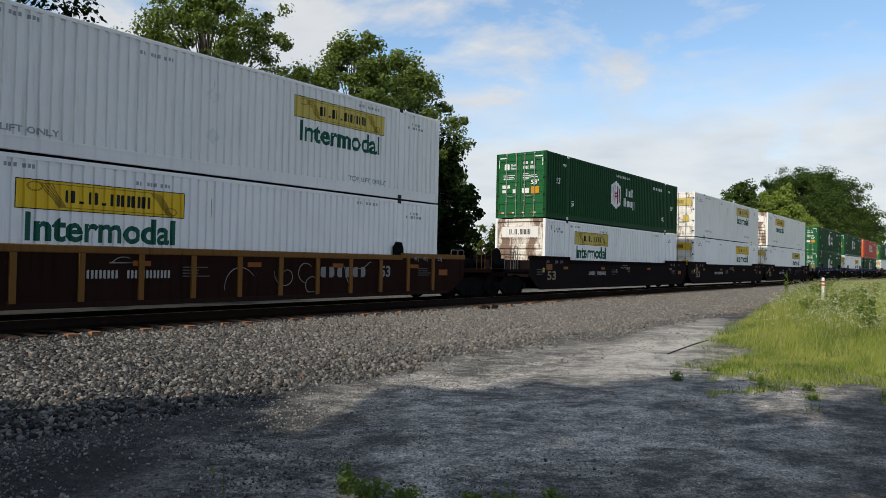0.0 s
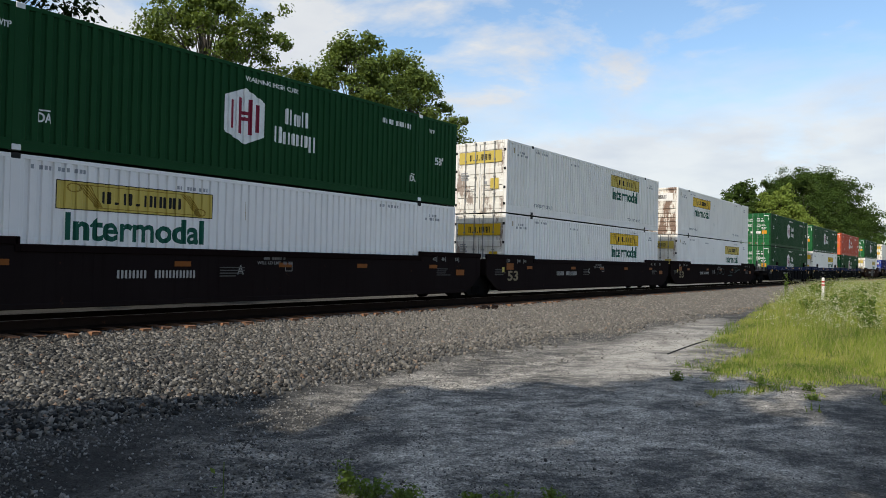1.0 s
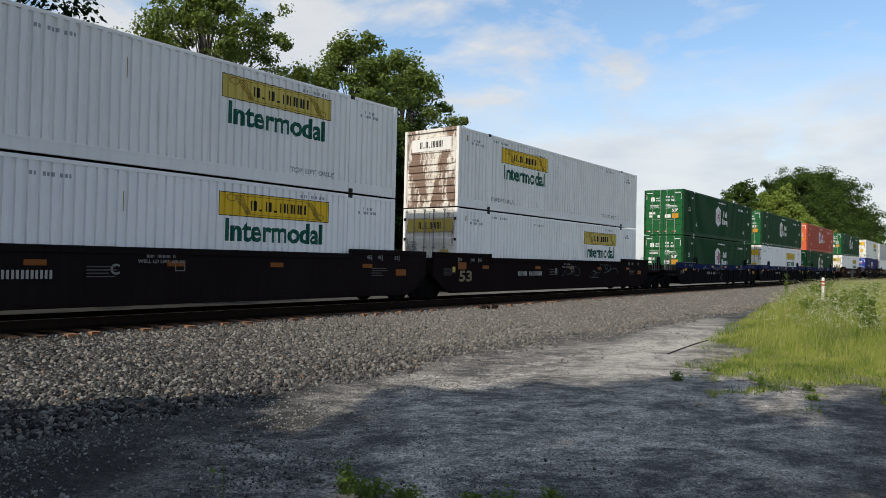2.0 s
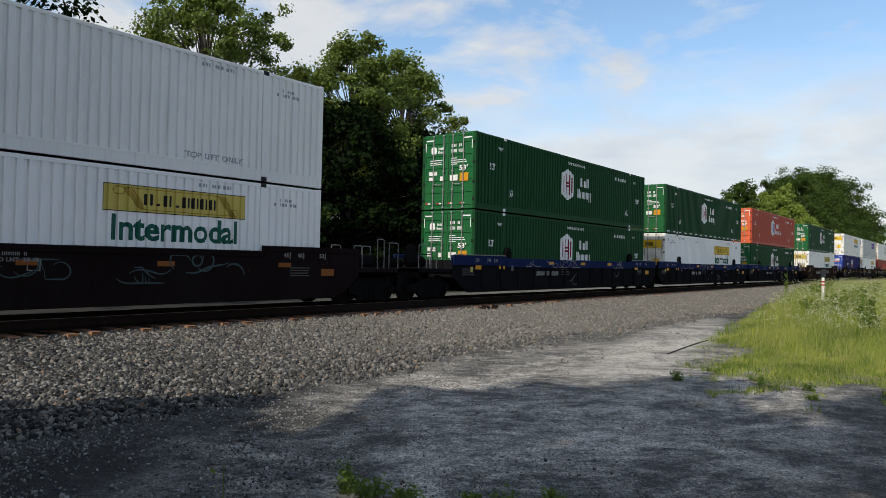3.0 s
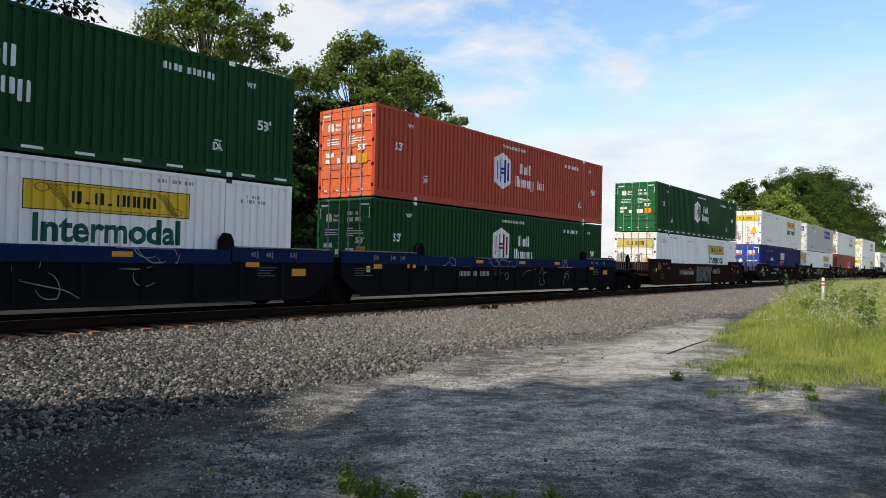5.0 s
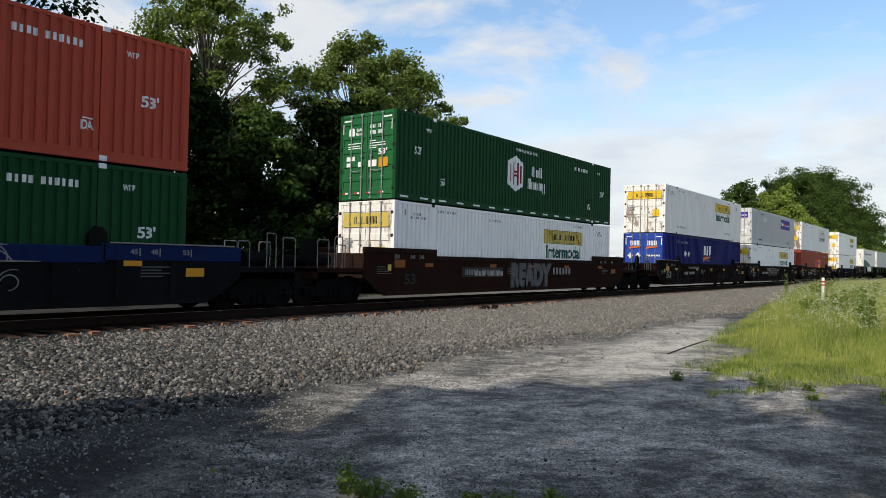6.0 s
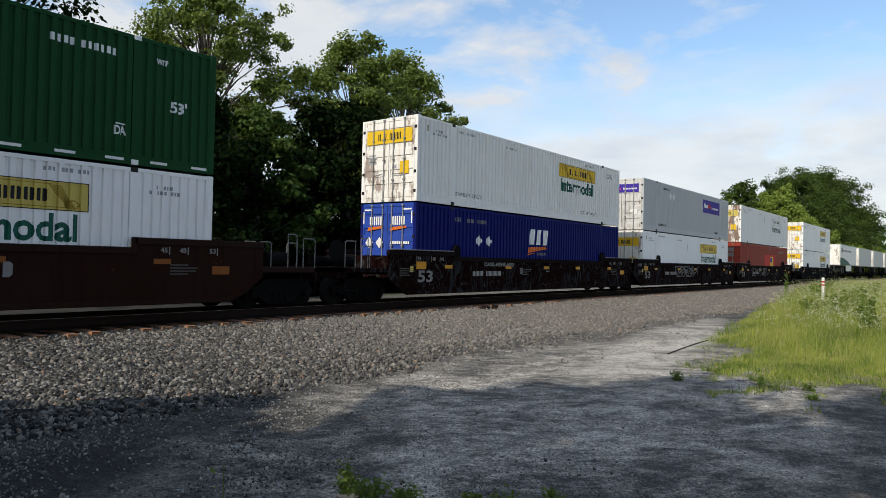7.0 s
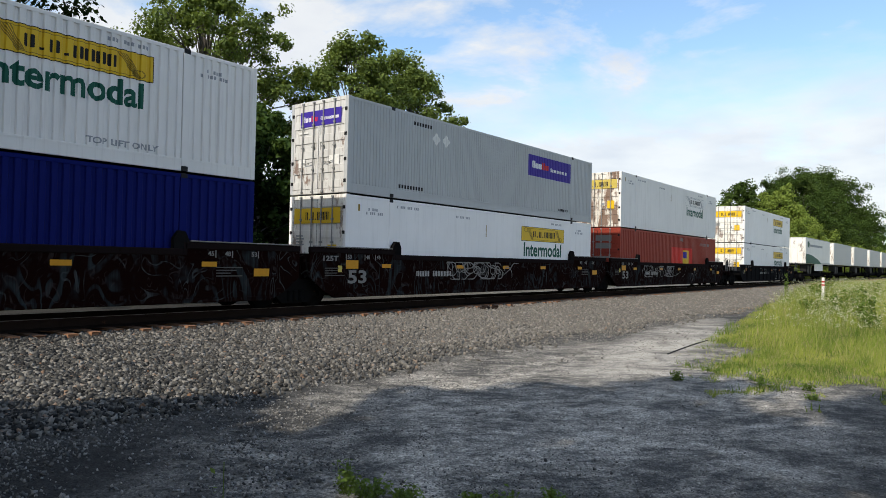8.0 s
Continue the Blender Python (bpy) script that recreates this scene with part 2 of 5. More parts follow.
# ---------------- mesh helpers ----------------
class Form:
    """Collects vertices and faces of one mesh."""

    def __init__(self):
        self.v, self.f = [], []

    def add(self, verts, faces):
        k = len(self.v)
        self.v += [tuple(p) for p in verts]
        self.f += [tuple(i + k for i in q) for q in faces]
        return self

    def box(self, x0, x1, y0, y1, z0, z1, c=0.0):
        """A box, its edges chamfered by c."""
        if c <= 0:
            vs = [(x, y, z) for x in (x0, x1) for y in (y0, y1) for z in (z0, z1)]
            return self.add(vs, [(0, 1, 3, 2), (4, 6, 7, 5), (0, 4, 5, 1), (2, 3, 7, 6), (0, 2, 6, 4), (1, 5, 7, 3)])
        bm = bmesh.new()
        bmesh.ops.create_cube(bm, size=1)
        for p in bm.verts:
            p.co = ((x0 + x1) / 2 + p.co.x * (x1 - x0), (y0 + y1) / 2 + p.co.y * (y1 - y0), (z0 + z1) / 2 + p.co.z * (z1 - z0))
        bmesh.ops.bevel(bm, geom=bm.edges[:], offset=c, segments=1, affect="EDGES")
        return self.take(bm)

    def take(self, bm):
        bm.verts.index_update()
        self.add([p.co[:] for p in bm.verts], [[p.index for p in q.verts] for q in bm.faces])
        bm.free()
        return self

    def prism(self, outline, axis, a, b):
        """An outline of (p, q) pairs extruded along x, y or z from a to b."""
        n = len(outline)
        put = {"x": lambda p, q, t: (t, p, q), "y": lambda p, q, t: (p, t, q), "z": lambda p, q, t: (p, q, t)}[axis]
        vs = [put(p, q, a) for p, q in outline] + [put(p, q, b) for p, q in outline]
        return self.add(vs, [tuple(range(n))[::-1], tuple(range(n, 2 * n))] + [(i, (i + 1) % n, n + (i + 1) % n, n + i) for i in range(n)])

    def rod(self, p0, p1, r0, r1=None, n=8):
        r1 = r0 if r1 is None else r1
        p0, p1 = Vector(p0), Vector(p1)
        d = (p1 - p0).normalized()
        s = d.orthogonal().normalized()
        t = d.cross(s)
        ring = [s * math.cos(2 * math.pi * i / n) + t * math.sin(2 * math.pi * i / n) for i in range(n)]
        return self.add([p0 + q * r0 for q in ring] + [p1 + q * r1 for q in ring],
                        [tuple(range(n))[::-1], tuple(range(n, 2 * n))] + [(i, (i + 1) % n, n + (i + 1) % n, n + i) for i in range(n)])

    def lathe(self, profile, centre, axis="y", n=20):
        """Rings of (radius, along) turned round an axis."""
        vs, m = [], len(profile)
        for r, a in profile:
            for i in range(n):
                c, s = r * math.cos(2 * math.pi * i / n), r * math.sin(2 * math.pi * i / n)
                vs.append((centre[0] + c, centre[1] + a, centre[2] + s) if axis == "y" else (centre[0] + c, centre[1] + s, centre[2] + a))
        fs = [(j * n + i, j * n + (i + 1) % n, (j + 1) * n + (i + 1) % n, (j + 1) * n + i) for j in range(m - 1) for i in range(n)]
        return self.add(vs, fs + [tuple(range(n))[::-1], tuple(range((m - 1) * n, m * n))])

    def mesh(self, name, material, smooth=False):
        me = bpy.data.meshes.new(name)
        me.from_pydata(self.v, [], self.f)
        bm = bmesh.new()
        bm.from_mesh(me)
        bmesh.ops.recalc_face_normals(bm, faces=bm.faces)
        bm.to_mesh(me)
        bm.free()
        me.materials.append(material)
        if smooth:
            me.shade_smooth()
        return me


def part(name, form, material, parent, label="", smooth=False):
    """Links a form (or a ready mesh) as one mesh object under a thing or a part."""
    me = form if isinstance(form, bpy.types.Mesh) else form.mesh(name, MAT[material] if isinstance(material, str) else material, smooth)
    ob = new(name, me)
    ob.parent = parent
    if label:
        ob["label"] = label
    return ob


def thing(name, label, category, group="", at=None):
    ob = new(name)
    ob.empty_display_size = 0.2
    if at is not None:
        ob.matrix_basis = at
    return tagged(ob, label, category, group)


def solid(name, form, material, label, category="", group="", kind="", smooth=False):
    ob = new(name, form.mesh(name, MAT[material] if isinstance(material, str) else material, smooth))
    return tagged(ob, label, category, group, kind)


# ---------------- containers ----------------
def rib(x, pitch, depth):
    """Depth of the pressed side sheet at x: flat crest, slope, flat trough, slope."""
    if pitch <= 0:
        return 0.0
    a = (x % pitch) / pitch
    if a < 0.48:
        return 0.0
    if a < 0.59:
        return depth * (a - 0.48) / 0.11
    if a < 0.89:
        return depth
    return depth * (1 - (a - 0.89) / 0.11)


def rib_stops(x0, x1, pitch):
    out, k = [x0], math.floor(x0 / pitch)
    while k * pitch < x1:
        for a in (0.0, 0.48, 0.59, 0.89):
            x = (k + a) * pitch
            if x0 + 1e-4 < x < x1 - 1e-4:
                out.append(x)
        k += 1
    return out + [x1]


def wave_sheet(x0, x1, z0, z1, y, sign, pitch, depth):
    """A pressed steel sheet in the plane y; sign -1 faces the near side."""
    s = Form()
    xs = rib_stops(x0, x1, pitch)
    outer = [(x, y - sign * rib(x, pitch, depth)) for x in xs]
    inner = [(x, y - sign * (rib(x, pitch, depth) + 0.012)) for x in xs[::-1]]
    n, o = len(xs), outer + inner
    vs = [(x, q, z0) for x, q in o] + [(x, q, z1) for x, q in o]
    m = len(o)
    fs = [(i, i + 1, m + i + 1, m + i) for i in range(m - 1)] + [(m - 1, 0, m, 2 * m - 1)]
    fs += [(i, m - 1 - i, m - 2 - i, i + 1) for i in range(n - 1)] + [(m + i, m + i + 1, 2 * m - 2 - i, 2 * m - 1 - i) for i in range(n - 1)]
    return s.add(vs, fs)


SIDE_Y = -1.283
PAINT = 0.003
DECALS = {}


def drape(bm, pitch, depth, key, material):
    """Lays flat paint, drawn in x and z, on the pressed side sheet."""
    if pitch > 0:
        xs = [p.co.x for p in bm.verts]
        for x in rib_stops(min(xs), max(xs), pitch)[1:-1]:
            bmesh.ops.bisect_plane(bm, geom=bm.verts[:] + bm.edges[:] + bm.faces[:], plane_co=(x, 0, 0), plane_no=(1, 0, 0), dist=1e-5)
    for p in bm.verts:
        p.co.y = SIDE_Y + rib(p.co.x, pitch, depth) - PAINT + p.co.y
    me = bpy.data.meshes.new(key)
    bm.to_mesh(me)
    bm.free()
    me.materials.append(MAT[material])
    return me


def flat(polys, lift=0.0):
    bm = bmesh.new()
    for poly in polys:
        bm.faces.new([bm.verts.new((x, -lift, z)) for x, z in poly])
    return bm


def rect(x0, z0, x1, z1):
    return [(x0, z0), (x1, z0), (x1, z1), (x0, z1)]


LETTERS = {}


def words(text, x0, x1, z0, z1, lift=0.0, fat=0.028):
    """The built-in font as a flat mesh that fills the given rectangle."""
    if (text, fat) not in LETTERS:
        cu = bpy.data.curves.new("letters", "FONT")
        cu.body, cu.resolution_u, cu.offset = text, 3, fat
        ob = new("letters", cu)
        bpy.context.view_layer.update()
        me = bpy.data.meshes.new_from_object(ob.evaluated_get(bpy.context.evaluated_depsgraph_get()))
        LETTERS[text, fat] = ([p.co[:2] for p in me.vertices], [tuple(q.vertices) for q in me.polygons])
        bpy.data.objects.remove(ob)
        bpy.data.curves.remove(cu)
        bpy.data.meshes.remove(me)
    vs, fs = LETTERS[text, fat]
    ax, bx = min(p[0] for p in vs), max(p[0] for p in vs)
    az, bz = min(p[1] for p in vs), max(p[1] for p in vs)
    bm = bmesh.new()
    made = [bm.verts.new((x0 + (x - ax) / (bx - ax) * (x1 - x0), -lift, z0 + (z - az) / (bz - az) * (z1 - z0))) for x, z in vs]
    for q in fs:
        try:
            bm.faces.new([made[i] for i in q])
        except ValueError:
            pass
    return bm


def blocks(spec, x0, x1, z0, z1):
    """Plain pairs of bars in place of a mark: # is full height, h lower, g hangs down, . is a dot."""
    w = (x1 - x0) / len(spec)
    out = []
    for i, ch in enumerate(spec):
        p, q, dz = x0 + (i + 0.08) * w, x0 + (i + 0.90) * w, z1 - z0
        if ch == ".":
            out.append(rect(p + 0.25 * w, z0, q - 0.25 * w, z0 + dz * 0.2))
        elif ch in "#hg":
            a, b = z0 - (dz * 0.25 if ch == "g" else 0), z0 + dz * (1 if ch == "#" else 0.74)
            t = 0.30 * w
            c = 0.3 * t                     # clipped outer corners
            out.append([(p, a + c), (p + c, a), (p + t, a), (p + t, b), (p + c, b), (p, b - c)])
            out.append([(q - t, a), (q - c, a), (q, a + c), (q, b - c), (q - c, b), (q - t, b)])
    return out


def side_paint(name, make, material, parent, pitch, depth, key, label=""):
    key = (name, key, round(pitch, 3), material)
    if key not in DECALS:
        DECALS[key] = drape(make(), pitch, depth, name, material)
    return part(name, DECALS[key], None, parent, label)


def end_paint(name, polys, material, parent, x=-0.012, label=""):
    """Paint on the end that faces backwards: polys in (h, z), h to the near side."""
    f = Form()
    for poly in polys:
        n = len(poly)
        f.add([(x, -h, z) for h, z in poly] + [(x + 0.002, -h, z) for h, z in poly],
              [tuple(range(n)), tuple(range(n, 2 * n))[::-1]] + [(i, (i + 1) % n, n + (i + 1) % n, n + i) for i in range(n)])
    return part(name, f, material, parent, label)


SHARED = {}


def shared(key, build, material, smooth=False):
    k = (key, material)
    if k not in SHARED:
        SHARED[k] = build().mesh(key[0], MAT[material], smooth)
    return SHARED[k]


def container(at, label, paint, end_paint_mat, pitch=0.225, depth=0.042, rail=0.16, closed=False, casting="black", rods="steel"):
    """A 53-foot box: pressed sides, rails, posts, roof, end wall and a pair of doors; x = 0 is its rear end."""
    box = thing("shipping_container", label, "shipping container", "containers on the train", at)
    L, H = BOX_L, BOX_H
    for sign in (-1, 1):
        y = 1.283 * sign
        part("side_panel", shared(("side_panel", pitch, rail, sign), lambda: wave_sheet(0.10, L - 0.10, rail, H - 0.10, y, sign, pitch, depth), paint), None, box)
        part("bottom_rail", shared(("bottom_rail", rail, sign), lambda: Form().box(0.10, L - 0.10, min(y, y - sign * 0.09), max(y, y - sign * 0.09), 0.0, rail, 0.006)
             .box(0.10, L - 0.10, min(y + sign * 0.008, y), max(y + sign * 0.008, y), rail - 0.05, rail - 0.01), paint), None, box)
        part("top_rail", shared(("top_rail", sign), lambda: Form().box(0.10, L - 0.10, min(y, y - sign * 0.08), max(y, y - sign * 0.08), H - 0.10, H - 0.012, 0.006), paint), None, box)
        for x in (0.0, L - 0.14):
            part("corner_post", shared(("corner_post", sign, x > 1), lambda: Form().box(x, x + 0.14, min(sign * 1.295, sign * 1.17), max(sign * 1.295, sign * 1.17), 0.0, H, 0.008), paint), None, box)
        for x in (1.98, 14.17):
            part("lift_post", shared(("lift_post", sign, x > 5), lambda: Form().box(x - 0.09, x + 0.09, min(sign * 1.293, sign * 1.2), max(sign * 1.293, sign * 1.2), 0.12, H - 0.10, 0.006), paint), None, box)
            for z in (0.0, H - 0.118):
                def cast():
                    f = Form().box(x - 0.085, x + 0.085, min(sign * 1.297, sign * 1.12), max(sign * 1.297, sign * 1.12), z, z + 0.118, 0.01)
                    return f.box(x - 0.035, x + 0.035, min(sign * 1.299, sign * 1.29), max(sign * 1.299, sign * 1.29), z + 0.03, z + 0.09)
                part("corner_casting", shared(("corner_casting", sign, x > 5, z > 1), cast, casting), None, box)

    def roof():
        f = Form()
        for i in range(40):
            a = 0.1 + i * (L - 0.2) / 40
            f.box(a, a + (L - 0.2) / 40 - 0.07, -1.20, 1.20, H - 0.05, H - 0.004)
        return f.box(0.1, L - 0.1, -1.21, 1.21, H - 0.06, H - 0.02)
    part("roof", shared(("roof",), roof, paint), None, box)
    part("floor", shared(("floor",), lambda: Form().box(0.1, L - 0.1, -1.19, 1.19, 0.05, 0.16), "seal"), None, box)

    def nose():
        f = Form().box(L - 0.06, L - 0.02, -1.17, 1.17, 0.12, H - 0.1)
        for i in range(9):
            f.box(L - 0.02, L - 0.001, -1.12 + i * 0.25, -1.00 + i * 0.25, 0.2, H - 0.2)
        return f
    part("end_wall", shared(("end_wall",), nose, paint), None, box)
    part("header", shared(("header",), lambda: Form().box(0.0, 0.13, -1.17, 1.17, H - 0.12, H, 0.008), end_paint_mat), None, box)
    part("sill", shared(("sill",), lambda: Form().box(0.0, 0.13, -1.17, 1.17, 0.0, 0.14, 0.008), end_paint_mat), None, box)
    if closed:
        wall = part("end_wall", shared(("end_wall", "backing"), lambda: Form().box(0.05, 0.09, -1.17, 1.17, 0.14, H - 0.12).box(0.02, 0.06, -1.05, 1.05, 2.0, 2.62, 0.02), end_paint_mat), None, box, "white slatted end wall with rust stains")
        for i in range(6):
            part("slat", shared(("slat", i), lambda: Form().box(0.012, 0.06, -1.12, 1.12, 0.22 + i * 0.27, 0.42 + i * 0.27, 0.02), end_paint_mat), None, wall)
        return box
    for sign in (-1, 1):
        def leaf():
            a, b = (0.012, 1.165) if sign > 0 else (-1.165, -0.012)
            f = Form().box(0.03, 0.07, a, b, 0.145, H - 0.125)
            f.box(0.004, 0.05, a, a + 0.06, 0.145, H - 0.125, 0.006).box(0.004, 0.05, b - 0.06, b, 0.145, H - 0.125, 0.006)
            for i in range(6):
                z = 0.15 + i * 0.475
                f.box(0.006, 0.05, a + 0.03, b - 0.03, z, z + 0.245, 0.012)
            return f
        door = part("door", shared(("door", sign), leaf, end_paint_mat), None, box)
        for h in (0.22, 0.72):
            y = sign * h

            def bar():
                f = Form().rod((-0.025, y, 0.03), (-0.025, y, H - 0.03), 0.019, n=8)
                for z in (0.06, 0.75, 1.45, 2.15, H - 0.06):
                    f.box(-0.05, 0.012, y - 0.045, y + 0.045, z - 0.025, z + 0.025)
                return f.rod((-0.045, y, 0.98), (-0.045, y - sign * 0.34 * (1 if h > 0.5 else -1), 0.93), 0.013, n=6)
            part("lock_rod", shared(("lock_rod", y), bar, rods), None, door, "steel lock rod with handle")
        def hinges():
            f = Form()
            for z in (0.35, 1.0, 1.75, 2.5):
                f.box(-0.02, 0.02, sign * 1.2 - 0.05, sign * 1.2 + 0.05, z - 0.05, z + 0.05, 0.008)
            return f
        part("hinges", shared(("hinges", sign), hinges, "black"), None, door)
    part("door_seal", shared(("door_seal",), lambda: Form().box(0.02, 0.05, -0.012, 0.012, 0.145, H - 0.125), "seal"), None, box)
    return box


def banner(box, x0, sign_mat, pitch, depth, tall=0.60, top=None, ground=True, letters="teal"):
    """Yellow sign with a black mark and a scroll, over the word in green."""
    top = 2.42 if top is None else top
    x1 = x0 + 3.62
    if ground:
        side_paint("sign", lambda: flat([rect(x0, top - tall, x1, top)]), sign_mat, box, pitch, depth, (x0, top), "yellow sign with black bars")
    key = (x0, top)

    def frame_lines():
        t = 0.018
        return flat([rect(x0, top - t, x1, top), rect(x0, top - tall, x1, top - tall + t), rect(x0, top - tall, x0 + t, top), rect(x1 - t, top - tall, x1, top)], 0.003)

    def scroll():
        out = []
        for i in range(16):                       # rolled ends of the scroll
            for cx, cz, r in ((x0 + 0.36, top - 0.14, 0.10), (x1 - 0.34, top - tall + 0.13, 0.10)):
                a, b = 2 * math.pi * i / 16, 2 * math.pi * (i + 0.8) / 16
                out.append([(cx + 1.6 * k * math.cos(g), cz + k * math.sin(g)) for k, g in ((r, a), (r, b), (r * 0.72, b), (r * 0.72, a))])
        for i in range(5):
            out.append([(x0 + 0.42 + 0.06 * i, top - 0.06), (x0 + 0.45 + 0.06 * i, top - 0.06), (x0 + 0.84 + 0.03 * i, top - tall + 0.08), (x0 + 0.81 + 0.03 * i, top - tall + 0.08)])
            out.append([(x1 - 0.82 + 0.05 * i, top - 0.08), (x1 - 0.79 + 0.05 * i, top - 0.08), (x1 - 0.40 + 0.03 * i, top - tall + 0.06), (x1 - 0.43 + 0.03 * i, top - tall + 0.06)])
        out.append(rect(x0 + 0.5, top - 0.075, x1 - 0.75, top - 0.06))
        out.append(rect(x0 + 0.82, top - tall + 0.06, x1 - 0.42, top - tall + 0.075))
        return flat(out, 0.003)
    side_paint("sign_border", frame_lines, "ink" if ground else "grey_ink", box, pitch, depth, key)
    side_paint("scroll", scroll, "scroll" if ground else "grey_ink", box, pitch, depth, key)
    side_paint("mark", lambda: flat(blocks("#.#.####", x0 + 0.92, x1 - 0.82, top - tall + 0.17, top - 0.17), 0.004), "ink", box, pitch, depth, key, "black bars of a worn mark")
    side_paint("lettering", lambda: words("Intermodal", x0 + 0.2, x1 - 0.22, top - tall - 0.64, top - tall - 0.06, 0.002), letters, box, pitch, depth, key, "dark green lettering")


def small_print(box, pitch, depth, ink, top=2.62, lift_only=False):
    def bars():
        out = []
        for x0, n, z in ((0.95, 5, 2.45), (0.85, 9, 2.33), (2.25, 13, top), (5.4, 10, top - 0.12), (12.3, 11, top), (14.7, 5, 2.45), (14.55, 9, 2.33)):
            for i in range(n):
                if (i * 7 + n) % 4:
                    out.append(rect(x0 + i * 0.085, z, x0 + i * 0.085 + 0.058, z + 0.085))
        return flat(out, 0.002)
    side_paint("small_print", bars, ink, box, pitch, depth, (ink, top), "rows of small worn print")
    if lift_only:
        for x in (2.15, 11.9):
            side_paint("lettering", lambda: words("TOP LIFT ONLY", x, x + 1.62, 0.36, 0.50, 0.002), ink, box, pitch, depth, ("top", x))


def vent(box, x, z, pitch, depth):
    side_paint("placard", lambda: flat([[(x - 0.22, z), (x, z - 0.22), (x + 0.22, z), (x, z + 0.22)]], 0.004), "sticker", box, pitch, depth, ("pl", x, z))


def white_box(at, label, sign_x, sign_mat="yellow", paint="white", rail=0.16, pitch=0.225, depth=0.042, closed=False, ground=True, lift_only=False, top=2.42, casting="black", end="white_end", letters="teal"):
    box = container(at, label, paint, end, pitch, depth, rail, closed, casting)
    banner(box, sign_x, sign_mat, pitch, depth, top=top, ground=ground, letters=letters)
    small_print(box, pitch, depth, "grey_ink", lift_only=lift_only)
    side_paint("drain_mark", lambda: flat([rect(7.3, 1.9, 7.34, 2.35), rect(0.5, 2.42, 0.58, 2.62)], 0.003), "scroll", box, pitch, depth, "dm")
    if closed:
        end_paint("end_sign", [rect(-0.95, 2.08, 0.95, 2.55)], "old_white", box, 0.010)
        end_paint("end_mark", blocks("#.#.####", -0.55, 0.55, 2.2, 2.44), "ink", box, 0.006, "black bars of a worn mark")
        return box
    end_paint("door_sign", [rect(-1.05, 2.03, 1.05, 2.50)], sign_mat if ground else "pale_yellow", box, -0.003, "yellow door sign with black bars")
    end_paint("door_mark", blocks("#.#.####", -0.52, 0.55, 2.13, 2.38), "ink", box, -0.006)
    end_paint("door_sticker", [rect(0.52, 0.95, 0.92, 1.38)], sign_mat, box, -0.004, "yellow sticker")
    end_paint("door_print", [rect(0.2, 1.15, 0.36, 1.27)] + [rect(-0.95, 1.62 - 0.09 * i, -0.62 + 0.05 * (i % 2), 1.67 - 0.09 * i) for i in range(4)], "grey_ink", box, -0.004)
    return box


def hub_emblem(cx, cz, w, h):
    return [(cx - w, cz - h * 0.62), (cx, cz - h), (cx + w, cz - h * 0.62), (cx + w, cz + h * 0.62), (cx, cz + h), (cx - w, cz + h * 0.62)]


def emblem_bars(cx, cz, s):
    """Upright bars in pairs, joined by two cross pieces."""
    out = []
    for g in (-1, 1):
        out.append(rect(cx + g * 0.15 * s - 0.055 * s, cz - 0.46 * s, cx + g * 0.15 * s + 0.055 * s, cz + 0.46 * s))
        out.append(rect(cx + g * 0.38 * s - 0.045 * s, cz - 0.36 * s, cx + g * 0.38 * s + 0.045 * s, cz + 0.36 * s))
    return out + [rect(cx - 0.095 * s, cz + 0.03 * s, cx + 0.095 * s, cz + 0.12 * s), rect(cx - 0.095 * s, cz - 0.12 * s, cx + 0.095 * s, cz - 0.03 * s)]


